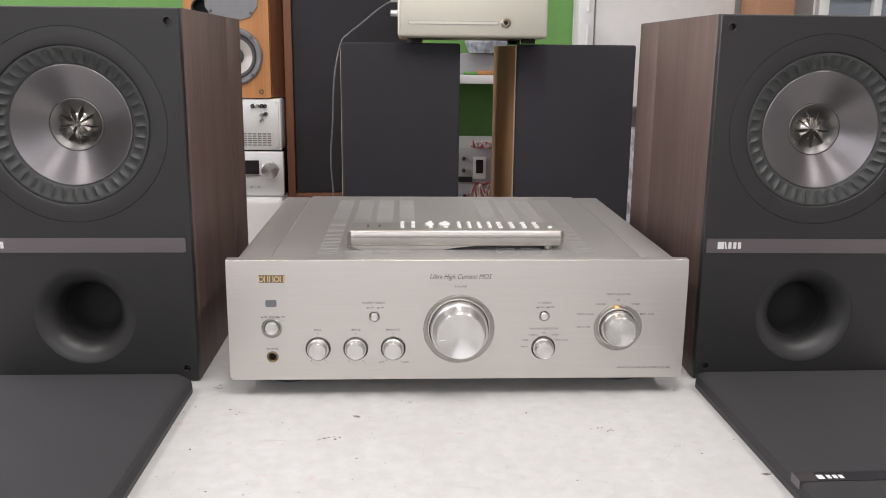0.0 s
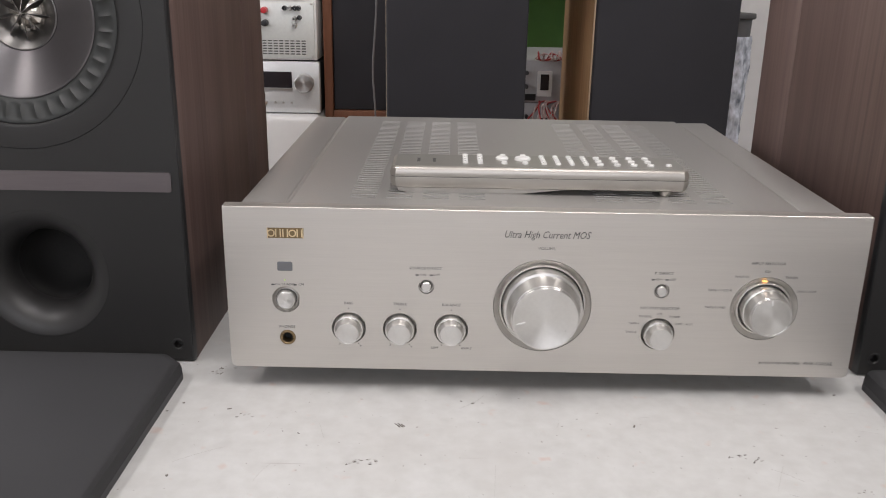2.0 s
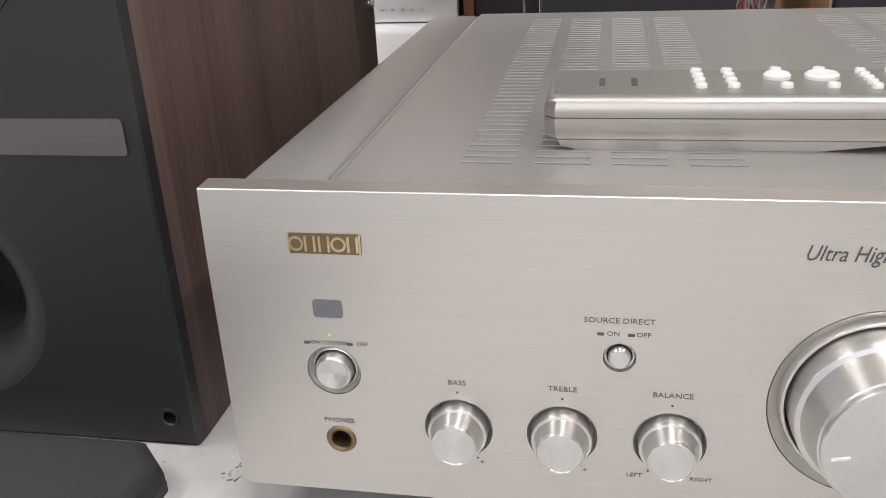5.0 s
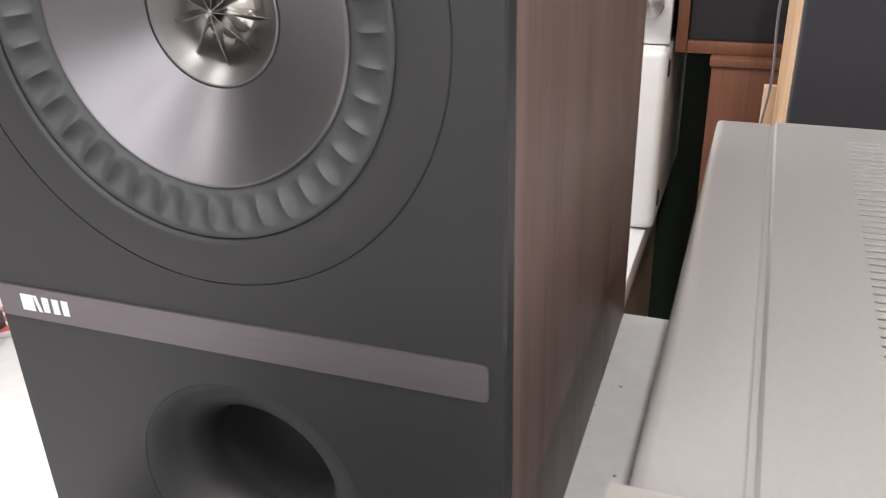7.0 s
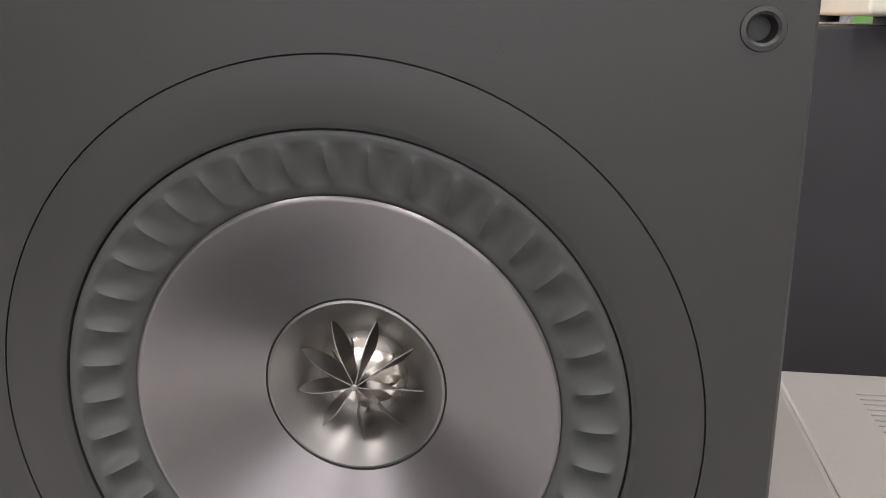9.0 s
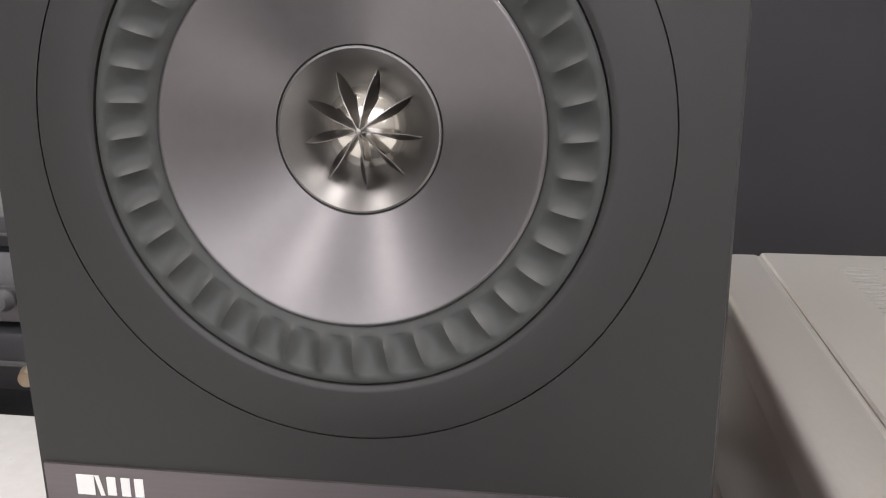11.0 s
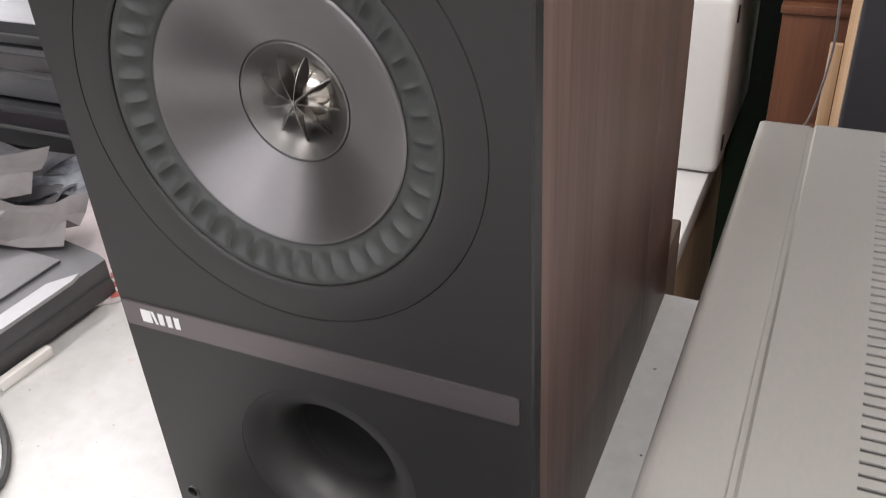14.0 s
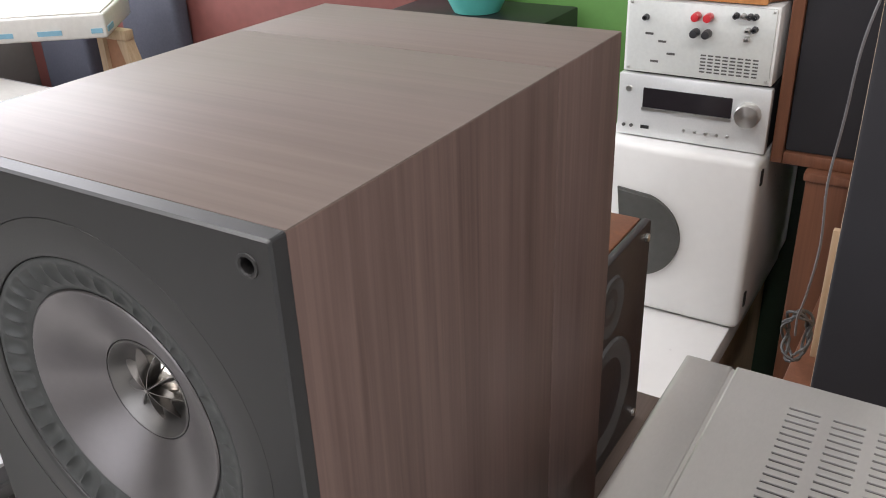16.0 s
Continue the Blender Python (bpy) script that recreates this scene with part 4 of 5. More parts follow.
# ---- behind the table: a low bench with two tan loudspeakers ----
bench = thing("bench", (0, 0, 0), "red-brown wooden bench behind the table", "bench")
part("benchtop", box(-0.20, 0.55, 0.60, 1.04, 0.57, 0.60, 0.003), BROWN, bench)
for x in (-0.17, 0.52):
    for y in (0.63, 1.01):
        part("leg", box(x - 0.025, x + 0.025, y - 0.025, y + 0.025, 0, 0.57), BROWN, bench)


def tan_speaker(x, y, rz, w):
    s = thing("tan_loudspeaker", (x, y, 0.60), "tan oak loudspeaker with a blue-black cloth grille", "loudspeaker", "pair of tan loudspeakers", rz=rz)
    part("cabinet", box(-w, w, 0.018, 0.235, 0, 0.485, 0.002), TAN, s, "tan oak veneer cabinet")
    part("edge_band", box(-w, w, 0.0135, 0.0178, 0, 0.485, 0.001), PINE, s)
    part("grille_cloth", box(-w + 0.001, w - 0.001, 0.0, 0.0132, 0.002, 0.487, 0.004, 3), NAVY_CLOTH, s, "blue-black stretched cloth")
    return s


tan_speaker(-0.0589, 0.690, 1.8, 0.1005)
tan_speaker(0.2429, 0.722, 4.0, 0.1050)

dev = thing("beige_component", (-0.0056, 0, 1.0875), "beige metal hi-fi component lying across two loudspeakers", "hi-fi component")
part("casing", box(-0.058, 0.186, 0.66, 0.93, 0.0075, 0.115, 0.006, 3), BEIGE, dev, "beige metal casing")
part("front_groove", slab(rounded(-0.041, 0.106, 0.0285, 0.0345, 0.0028, 4), 0.6592, 0.662), GREY_PAINT, dev)
part("front_inlay", slab(rounded(-0.0398, 0.1048, 0.0294, 0.0336, 0.0019, 4), 0.6588, 0.662), BEIGE, dev)
part("jack", lathe([(0.0085, 0.6601), (0.0080, 0.6585), (0.0055, 0.6580), (0.0040, 0.6605), (0.0038, 0.6640), (0, 0.6642)], 32, "y", (0.1175, 0, 0.0325)), BRASSY, dev)
part("jack_hole", lathe([(0.0036, 0.6598), (0, 0.6597)], 24, "y", (0.1175, 0, 0.0325)), DARK, dev)
part("side_seam", box(0.1605, 0.1613, 0.6590, 0.70, 0.012, 0.112), RECESS, dev)
for x in (-0.03, 0.16):
    for y in (0.70, 0.90):
        part("foot", lathe([(0, 0), (0.012, 0), (0.012, 0.008), (0, 0.008)], 20, "z", (x, y, 0)), DARK, dev)
for k in range(2):
    part("knob", lathe([(0, -0.012), (0.005, -0.011), (0.005, 0.0), (0, 0)], 16, "x", (-0.058, 0.672, 0.046 + 0.022 * k)), SILVER, dev)
solo("cable", tube([(-0.062, 0.68, 1.155), (-0.085, 0.683, 1.143), (-0.118, 0.69, 1.117), (-0.140, 0.692, 1.100), (-0.152, 0.690, 1.085), (-0.1635, 0.692, 1.03), (-0.168, 0.700, 0.96), (-0.1735, 0.71, 0.89), (-0.171, 0.72, 0.82), (-0.178, 0.74, 0.75), (-0.187, 0.775, 0.70), (-0.188, 0.79, 0.667)], 0.0013), WIRE, "thin grey flex hanging down beside a loudspeaker", "cable").location.x = -0.006

# ---- brown loudspeaker on a brown cabinet ----
cab = thing("brown_cabinet", (-0.0094, 0, 0), "red-brown wooden cabinet under a tall loudspeaker", "cabinet")
part("carcass", box(-0.245, -0.02, 1.10, 1.40, 0.0, 0.735, 0.003), BROWN, cab)
part("top_edge", box(-0.248, -0.017, 1.095, 1.402, 0.7352, 0.748, 0.002), BROWN, cab)
# added board in the wall's shaded green, darkening the gap beside the cabinet
solo("shade_board", box(-0.335, -0.232, 1.43, 1.46, 0.0, 0.78, 0.003), SHADED_GREEN, "dark green board added for the shaded wall behind the brown cabinet", "board").location.x = -0.012
tall = thing("brown_loudspeaker", (-0.0095, 0, 0.7482), "tall red-brown loudspeaker with a black cloth front", "loudspeaker")
part("cabinet", box(-0.300, -0.005, 1.135, 1.42, 0.0, 0.86, 0.002), BROWN, tall, "red-brown wooden cabinet")
part("frame", box(-0.300, -0.283, 1.115, 1.1348, 0.0, 0.86, 0.002), BROWN, tall)
part("frame", box(-0.022, -0.005, 1.115, 1.1348, 0.0, 0.86, 0.002), BROWN, tall)
part("frame", box(-0.2828, -0.0222, 1.115, 1.1348, 0.0, 0.018, 0.002), BROWN, tall)
part("grille_cloth", box(-0.2826, -0.0224, 1.122, 1.1346, 0.0184, 0.85, 0.003), NAVY_CLOTH, tall)
solo("wooden_strip", box(-0.168, -0.154, 0.86, 0.870, 0.6, 0.775, 0.001), PINE, "short strip of pale wood standing behind a loudspeaker", "wood strip").location.x = -0.014
rnd2 = random.Random(3)
coil = [(-0.188 + 0.013 * math.cos(a) + 0.004 * math.sin(3.3 * a), 0.795 + 0.010 * math.sin(2.1 * a), 0.667 + 0.031 * math.sin(a) + 0.003 * math.sin(2.7 * a)) for a in [0.4 * k for k in range(52)]]
solo("cable_coil", tube(coil, 0.0019, 6, None, 2), RUBBER, "loose coil of grey flex", "cable").location.x = -0.0065

# ---- grey units and wires on a crate ----
solo("crate", box(0.0, 0.42, 1.10, 1.45, 0.0, 0.62, 0.004), CARDBOARD, "brown cardboard crate under grey units", "crate").location.x = -0.0095
for z, h, x0 in ((0.6205, 0.083, 0.055), (0.704, 0.083, 0.075), (0.7875, 0.080, 0.072)):
    u = thing("grey_unit", (-0.0095, 0, z), "grey plastic electronic unit in a stack", "electronic unit", "stack of grey units")
    part("casing", box(x0, x0 + 0.20, 1.12, 1.40, 0, h - 0.0005, 0.002), GREY_PAINT, u)
    part("window_frame", slab(rounded(x0 + 0.036, x0 + 0.064, 0.012, 0.060, 0.002), 1.116, 1.121), SILVER, u)
    part("window", slab(rounded(x0 + 0.042, x0 + 0.058, 0.024, 0.054, 0.001), 1.1145, 1.117), SCREEN, u)
    for k in range(2):
        part("knob", lathe([(0, 1.112), (0.004, 1.112), (0.0045, 1.121)], 14, "y", (x0 + 0.015, 0, 0.03 + 0.026 * k)), BLACK_CASE, u)
    part("slot", box(x0 + 0.003, x0 + 0.034, 1.117, 1.121, 0.004, 0.016), DARK, u)
bundle = thing("wire_bundle", (-0.0095, 0, 0), "tangle of red and white wires on a grey unit", "wires")
for k in range(9):
    x, z = 0.112 + 0.0045 * k, 0.868
    pts = [(x, 1.13, z), (x + 0.01 * rnd2.uniform(-1, 1), 1.112, z + 0.012 + 0.006 * rnd2.random()), (x + 0.016 * rnd2.uniform(-1, 1), 1.105, z + 0.004), (x + 0.012 * rnd2.uniform(-1, 1), 1.118, z - 0.001)]
    part("wire", tube(pts, 0.0016, 6, None, 3), WIRE_PINK if k % 3 else WIRE_RED, bundle)
bundle = thing("hanging_wires", (-0.0095, 0, 0), "bunch of red and white wires hanging down", "wires")
for k in range(18):
    x = 0.098 + 0.0036 * k
    pts = [(x + 0.016, 1.121, 0.79), (x + 0.012 * rnd2.uniform(-1, 1), 1.10, 0.776 + 0.01 * rnd2.random()), (x + 0.024 * rnd2.uniform(-1, 1), 1.090, 0.745), (x - 0.01 + 0.024 * rnd2.uniform(-1, 1), 1.094, 0.70), (x, 1.105, 0.655)]
    part("wire", tube(pts, 0.0017, 6, None, 3), WIRE_PINK if k % 3 else WIRE_RED, bundle)

# ---- white stack at the back left ----
low = thing("low_bench", (-0.008, 0, 0), "low white bench behind the table", "bench")
part("benchtop", box(-1.30, -0.318, 0.36, 1.60, 0.435, 0.475, 0.003), WHITE_GLOSS, low)
part("side_panel", box(-0.365, -0.335, 0.40, 1.58, 0, 0.435), PINE, low)
part("side_panel", box(-1.28, -1.25, 0.40, 1.58, 0, 0.435), PINE, low)
sub = thing("white_subwoofer", (-0.006, 0, 0.475), "glossy white box loudspeaker with a dark grey cone", "loudspeaker")
part("cabinet", box(-0.560, -0.308, 1.07, 1.42, 0.003, 0.285, 0.012, 4), WHITE_GLOSS, sub)
part("foot_plate", box(-0.545, -0.325, 1.085, 1.40, 0.0, 0.006), DARK, sub)
R = 0.071
shield = [(-0.481 + R * math.cos(radians(a)), 0.138 + R * math.sin(radians(a))) for a in range(-105, 80, 5)] + [(-0.481 - 0.48 * R, 0.138 + 1.04 * R)]
own = slab(shield, 1.0625, 1.0702)
bmesh.ops.bevel(own, geom=[e for e in own.edges if all(v.co.y < 1.063 for v in e.verts)], offset=0.003, segments=3, affect="EDGES")
part("cone", own, CONE_GREY, sub, "dark grey shield-shaped cone")
for z in (0.255, 0.05):
    part("catch", box(-0.3085, -0.306, 1.09, 1.10, z - 0.012, z + 0.012), DARK, sub)
rcv = thing("mini_receiver", (-0.0055, 0, 0.760), "silver mini hi-fi receiver with a dark display", "receiver")
part("casing", box(-0.534, -0.312, 1.115, 1.38, 0.002, 0.098, 0.002), BLACK_CASE, rcv)
part("front", box(-0.536, -0.310, 1.10, 1.1148, 0.002, 0.099, 0.003), SILVER, rcv, "silver front panel")
part("display", slab(rounded(-0.496, -0.363, 0.050, 0.080, 0.001), 1.0985, 1.102), SCREEN, rcv, "dark display window")
part("display_lip", box(-0.497, -0.362, 1.0965, 1.101, 0.0455, 0.0495), CHROME, rcv)
k = part("knob", lathe([(0, -0.016), (0.016, -0.016), (0.0175, -0.014), (0.018, 0), (0, 0)], 40), CHROME, rcv, "large silver knob")
k.location = (-0.339, 1.1, 0.0595)
for x in (-0.430, -0.413, -0.397, -0.381, -0.365):
    part("button", lathe([(0, 1.0975), (0.0022, 1.0975), (0.0028, 1.101)], 14, "y", (x, 0, 0.0215)), CHROME, rcv)
for x in (-0.524, -0.512):
    part("button", lathe([(0, 1.0975), (0.0025, 1.0975), (0.0028, 1.101)], 14, "y", (x, 0, 0.018)), INK, rcv)
part("button", lathe([(0, 1.0975), (0.0045, 1.0975), (0.005, 1.101)], 18, "y", (-0.519, 0, 0.076)), CHROME, rcv)
part("usb_slot", box(-0.497, -0.484, 1.0985, 1.101, 0.016, 0.021), DARK, rcv)
rear = thing("white_component", (-0.0055, 0, 0.8595), "white metal component showing its rear sockets", "hi-fi component")
part("casing", box(-0.532, -0.314, 1.105, 1.36, 0.002, 0.112, 0.002), WHITE_GLOSS, rear)
plate = part("rear_plate", box(-0.527, -0.318, 1.1015, 1.1048, 0.005, 0.109, 0.001), PANEL_GREY, rear, "grey rear panel")
for x, z, m in ((-0.425, 0.093, RED), (-0.408, 0.093, RED), (-0.425, 0.070, BLACK_CASE), (-0.408, 0.070, BLACK_CASE)):
    part("binding_post", lathe([(0, 1.082), (0.0055, 1.083), (0.0062, 1.09), (0.0062, 1.098), (0.004, 1.102)], 18, "y", (x, 0, z)), m, rear)
for x, z, m in ((-0.372, 0.097, BLACK_CASE), (-0.362, 0.097, CHROME), (-0.353, 0.097, BLACK_CASE), (-0.346, 0.097, BLACK_CASE), (-0.354, 0.078, CHROME), (-0.354, 0.066, CHROME), (-0.345, 0.080, BLACK_CASE), (-0.5, 0.085, BLACK_CASE)):
    part("socket", lathe([(0.0018, 1.1), (0.0018, 1.092), (0.0036, 1.092), (0.0042, 1.1), (0.0048, 1.102)], 16, "y", (x, 0, z)), m, rear)
for i in range(8):
    for j in range(6):
        part("vent_slot", box(-0.416 + 0.0105 * i, -0.4085 + 0.0105 * i, 1.1008, 1.102, 0.0125 + 0.0048 * j, 0.0145 + 0.0048 * j), INK, plate)
for x, z in ((-0.480, 0.05), (-0.466, 0.033), (-0.490, 0.02), (-0.50, 0.06)):
    part("print_bar", box(x, x + 0.012, 1.1008, 1.102, z, z + 0.003), INK, plate)
for x in (-0.523, -0.322):
    for z in (0.009, 0.105):
        part("screw", lathe([(0, 1.0995), (0.002, 1.1), (0.0022, 1.102)], 10, "y", (x, 0, z)), CHROME, plate)
orn = thing("cherry_loudspeaker", (-0.0075, 0, 0.9716), "orange cherry loudspeaker with a grey woofer on top of a stack", "loudspeaker")
face = rounded(-0.505, -0.330, 0.002, 0.29, 0.003, 3)
bm, _ = pierced(face, [circle(-0.4045, 0.088, 0.0450, 48), circle(-0.470, 0.186, 0.0160, 32)], 1.100, 0.0215)
sides = [[bm.verts.new((x, y, z)) for x, z in face] for y in (1.100, 1.122)]
for k in range(len(face)):
    bm.faces.new((sides[0][k], sides[0][(k + 1) % len(face)], sides[1][(k + 1) % len(face)], sides[1][k]))
bmesh.ops.remove_doubles(bm, verts=bm.verts, dist=1e-6)
part("front_board", bm, ORANGE, orn, "orange cherry front")
part("cabinet", slab([(-0.505, 1.1222), (-0.330, 1.1222), (-0.302, 1.16), (-0.302, 1.34), (-0.505, 1.34)], 0.002, 0.289, "z"), BROWN, orn, "dark brown cabinet")
part("woofer_frame", lathe([(0.0600, 1.0995), (0.0595, 1.094), (0.0560, 1.0915), (0.0500, 1.092), (0.0470, 1.097), (0.0455, 1.101)], 56, "y", (-0.4045, 0, 0.088)), WOOFER_GREY, orn, "grey metal woofer frame")
part("rubber_edge", lathe([(0.0465, 1.0985), (0.0435, 1.0955), (0.0395, 1.0965), (0.0380, 1.1)], 48, "y", (-0.4045, 0, 0.088)), RUBBER, orn)
part("woofer_cone", lathe([(0.0382, 1.0985), (0.030, 1.104), (0.0178, 1.112)], 48, "y", (-0.4045, 0, 0.088)), POLY, orn, "translucent grey cone")
part("dust_cap", lathe([(0.0185, 1.1115), (0.014, 1.106), (0.007, 1.103), (0, 1.102)], 32, "y", (-0.4045, 0, 0.088)), RUBBER, orn)
for a in (45, 135, 225, 315):
    part("screw", lathe([(0, 1.089), (0.003, 1.0895), (0.0033, 1.0925)], 12, "y", (-0.4045 + 0.0545 * math.cos(radians(a)), 0, 0.088 + 0.0545 * math.sin(radians(a)))), RUBBER, orn)
part("tweeter_plate", slab([(-0.46, 0.188), (-0.445, 0.168), (-0.405, 0.158), (-0.368, 0.168), (-0.352, 0.190), (-0.352, 0.255), (-0.46, 0.255)], 1.0965, 1.101), WOOFER_GREY, orn, "grey tweeter plate")
for x, z in ((-0.448, 0.180), (-0.366, 0.176)):
    part("screw", lathe([(0, 1.0945), (0.003, 1.095), (0.0033, 1.0968)], 12, "y", (x, 0, z)), RUBBER, orn)
part("port", lathe([(0.0195, 1.1003), (0.0185, 1.0985), (0.0160, 1.0990), (0.0155, 1.1210), (0, 1.1212)], 32, "y", (-0.470, 0, 0.186)), DARK, orn, "black bass port")
part("grille_socket", lathe([(0.0052, 1.1002), (0.0048, 1.098), (0.003, 1.0985), (0.0025, 1.104), (0, 1.104)], 20, "y", (-0.350, 0, 0.015)), RUBBER, orn)
solo("plastic_bag", lathe([(0, 0), (0.03, 0.0), (0.036, 0.04), (0.03, 0.09), (0.022, 0.14), (0.006, 0.16), (0, 0.165)], 14, "z", (-0.333, 1.545, 0.985)), FILM, "crumpled clear plastic bag", "plastic bag").location.x = -0.013
solo("shelf_post", box(-0.42, -0.325, 1.50, 1.59, 0.4755, 0.985, 0.003), BLACK_CASE, "dark box standing on the low bench", "box").location.x = -0.013

# ---- small loudspeaker on a wooden box behind the walnut one ----
solo("wooden_box", box(-0.53, -0.290, 0.365, 0.632, 0.4755, 0.645, 0.003), DARKWOOD, "brown wooden box on the low bench", "box").location.x = -0.004
sm = thing("small_loudspeaker", (-0.004, 0, 0.6453), "small black-fronted loudspeaker with a red-brown top", "loudspeaker")
part("cabinet", box(-0.50, -0.316, 0.395, 0.585, 0, 0.231, 0.002), BROWN, sm)
part("baffle", box(-0.3158, -0.306, 0.392, 0.588, 0, 0.231, 0.003), BLACK_CASE, sm, "black front")
for y in (0.405, 0.575):
    for z in (0.014, 0.217):
        part("screw", lathe([(0.0042, -0.3070), (0.004, -0.3035), (0, -0.3025)], 14, "x", (0, y, z)), CHROME, sm)
part("cone", lathe([(0.062, -0.3062), (0.060, -0.3035), (0.052, -0.3030), (0.02, -0.3120), (0, -0.3080)], 40, "x", (0, 0.49, 0.085)), RUBBER, sm)
part("tweeter", lathe([(0.03, -0.3062), (0.028, -0.3040), (0.012, -0.3070), (0, -0.3020)], 32, "x", (0, 0.49, 0.185)), RUBBER, sm)

# ---- clutter on the left end of the table ----
mag = thing("magazine", (-0.634, 0.197, T), "printed magazine with a red checked border lying on the table", "magazine", rz=133)
part("page_block", box(0.0, 0.200, 0.0, 0.27, 0.0003, 0.004, 0.0005), PAPER, mag)
for i in range(13):
    part("red_block", box(0.0015 + 0.0152 * i, 0.0100 + 0.0152 * i, 0.0015, 0.026, 0.00405, 0.0043), RED_PRINT, mag)
    for j in range(3):
        part("white_block", box(0.010 + 0.0152 * i, 0.0158 + 0.0152 * i, 0.003 + 0.0085 * j, 0.0090 + 0.0085 * j, 0.00405, 0.0043), WHITE_PRINT, mag)
tray = thing("grey_tray", (-0.660, 0.195, T + 0.0045), "flat grey plastic cover with a pale grey edge", "equipment cover", rz=-2)
part("cover", slab([(0, -0.004), (-0.012, 0.0), (-0.10, 0.012), (-0.34, 0.012), (-0.34, -0.26), (0, -0.26)], 0.002, 0.028, "z"), TRAY_GREY, tray)
part("metal_edge", slab([(0.0005, -0.03), (0.0035, -0.04), (0.0035, -0.26), (-0.012, -0.26), (-0.012, -0.05)], 0.0285, 0.0315, "z"), GREY_PAINT, tray, "pale grey edge")
part("lower_lip", box(-0.02, 0.0045, -0.26, -0.006, 0.0, 0.012, 0.001), RUBBER, tray)
part("inset", box(-0.20, -0.03, -0.20, -0.02, 0.0281, 0.0305, 0.001), WOOFER_GREY, tray)
rs = random.Random(11)
GREY_FILM = material("grey plastic wrap", (0.13, 0.13, 0.145), 0.25, var=0.5, colour2=(0.34, 0.34, 0.36), grain=25, coarse=8, bump=0.002)
DULL_PAPER = material("grubby paper", (0.24, 0.22, 0.22), 0.6, var=0.2, grain=60, coarse=15)
for k, (sx, sy, turn, w, d) in enumerate(((-0.76, 0.20, 25, 0.10, 0.07), (-0.80, 0.12, -15, 0.12, 0.05), (-0.84, 0.30, 60, 0.10, 0.07), (-0.91, 0.30, 10, 0.20, 0.12), (-0.98, 0.28, -8, 0.24, 0.16), (-0.89, 0.24, 35, 0.16, 0.09))):
    own = bmesh.new()
    vs = [[own.verts.new((w * (i / 6 - 0.5), d * (j / 4 - 0.5), 0.004 + 0.010 * rs.random() + 0.006 * math.sin(i + 2 * j))) for i in range(7)] for j in range(5)]
    for j in range(4):
        for i in range(6):
            own.faces.new((vs[j][i], vs[j][i + 1], vs[j + 1][i + 1], vs[j + 1][i]))
    bmesh.ops.solidify(own, geom=own.faces[:], thickness=0.0006)
    o = solo("plastic_sheet", own, (DULL_PAPER, FILM, FILM, GREY_FILM, GREY_FILM, DULL_PAPER)[k], "crumpled sheet of grey clear wrapping among the clutter" if 0 < k < 5 else "crumpled sheet of grubby paper", "wrapping")
    o.matrix_world = pose(sx, sy, T + (0.033, 0.033, 0.006, 0.004, 0.005, 0.030)[k], 0, 0, turn)
solo("plastic_sliver", box(-0.0035, 0.0035, -0.022, 0.022, 0, 0.008, 0.001), CARTON, "small piece of pale plastic on the table", "plastic piece")
bpy.data.objects["plastic_sliver"].matrix_world = pose(-0.6515, 0.092, T + 0.0003, 0, 0, -4)
solo("black_cable", tube([(-0.72, 0.075, T + 0.0028), (-0.66, 0.062, T + 0.0028), (-0.622, 0.044, T + 0.0028), (-0.598, 0.027, T + 0.0028), (-0.581, 0.006, T + 0.0028), (-0.580, -0.022, T + 0.0028), (-0.602, -0.048, T + 0.0028), (-0.66, -0.058, T + 0.0028), (-0.74, -0.04, T + 0.0028)], 0.0027, 8), RUBBER, "black cable lying in a loop on the table", "cable")
for x0, x1, y0, z0, h, m in ((-1.22, -0.60, 0.375, 0.4755, 0.095, BLACK_CASE), (-1.20, -0.60, 0.385, 0.5710, 0.178, BLACK_CASE), (-1.18, -0.58, 0.370, 0.7495, 0.052, BLACK_CASE),
                            (-1.16, -0.60, 0.380, 0.8020, 0.062, DULL_SILVER), (-1.20, -0.59, 0.375, 0.8645, 0.028, BLACK_CASE)):
    dark = m == BLACK_CASE
    u = thing("black_component" if dark else "grey_component", (0, 0, z0), "black metal hi-fi component in a stack" if dark else "grey hi-fi component between black ones", "hi-fi component", "stack of components")
    part("casing", box(x0, x1, y0, y0 + 0.17, 0.004, h, 0.003), m, u)
    part("trim_line", box(x0 + 0.01, x1 - 0.01, y0 - 0.003, y0 + 0.002, h * 0.50, h * 0.56), RUBBER, u)
    part("base", box(x0 + 0.02, x1 - 0.02, y0 + 0.02, y0 + 0.15, 0, 0.005), DARK, u)
    if h > 0.04:
        for i in range(3):
            part("knob", lathe([(0, y0 - 0.018), (0.006, y0 - 0.017), (0.009, y0 - 0.010), (0.006, y0)], 20, "y", (x1 - 0.125 - 0.06 * i, 0, h * 0.42)), BRASSY if h < 0.06 else m, u)
        part("display", box(x0 + 0.05, x1 - 0.25, y0 - 0.002, y0 + 0.002, h * 0.62, h * 0.88), SCREEN, u)

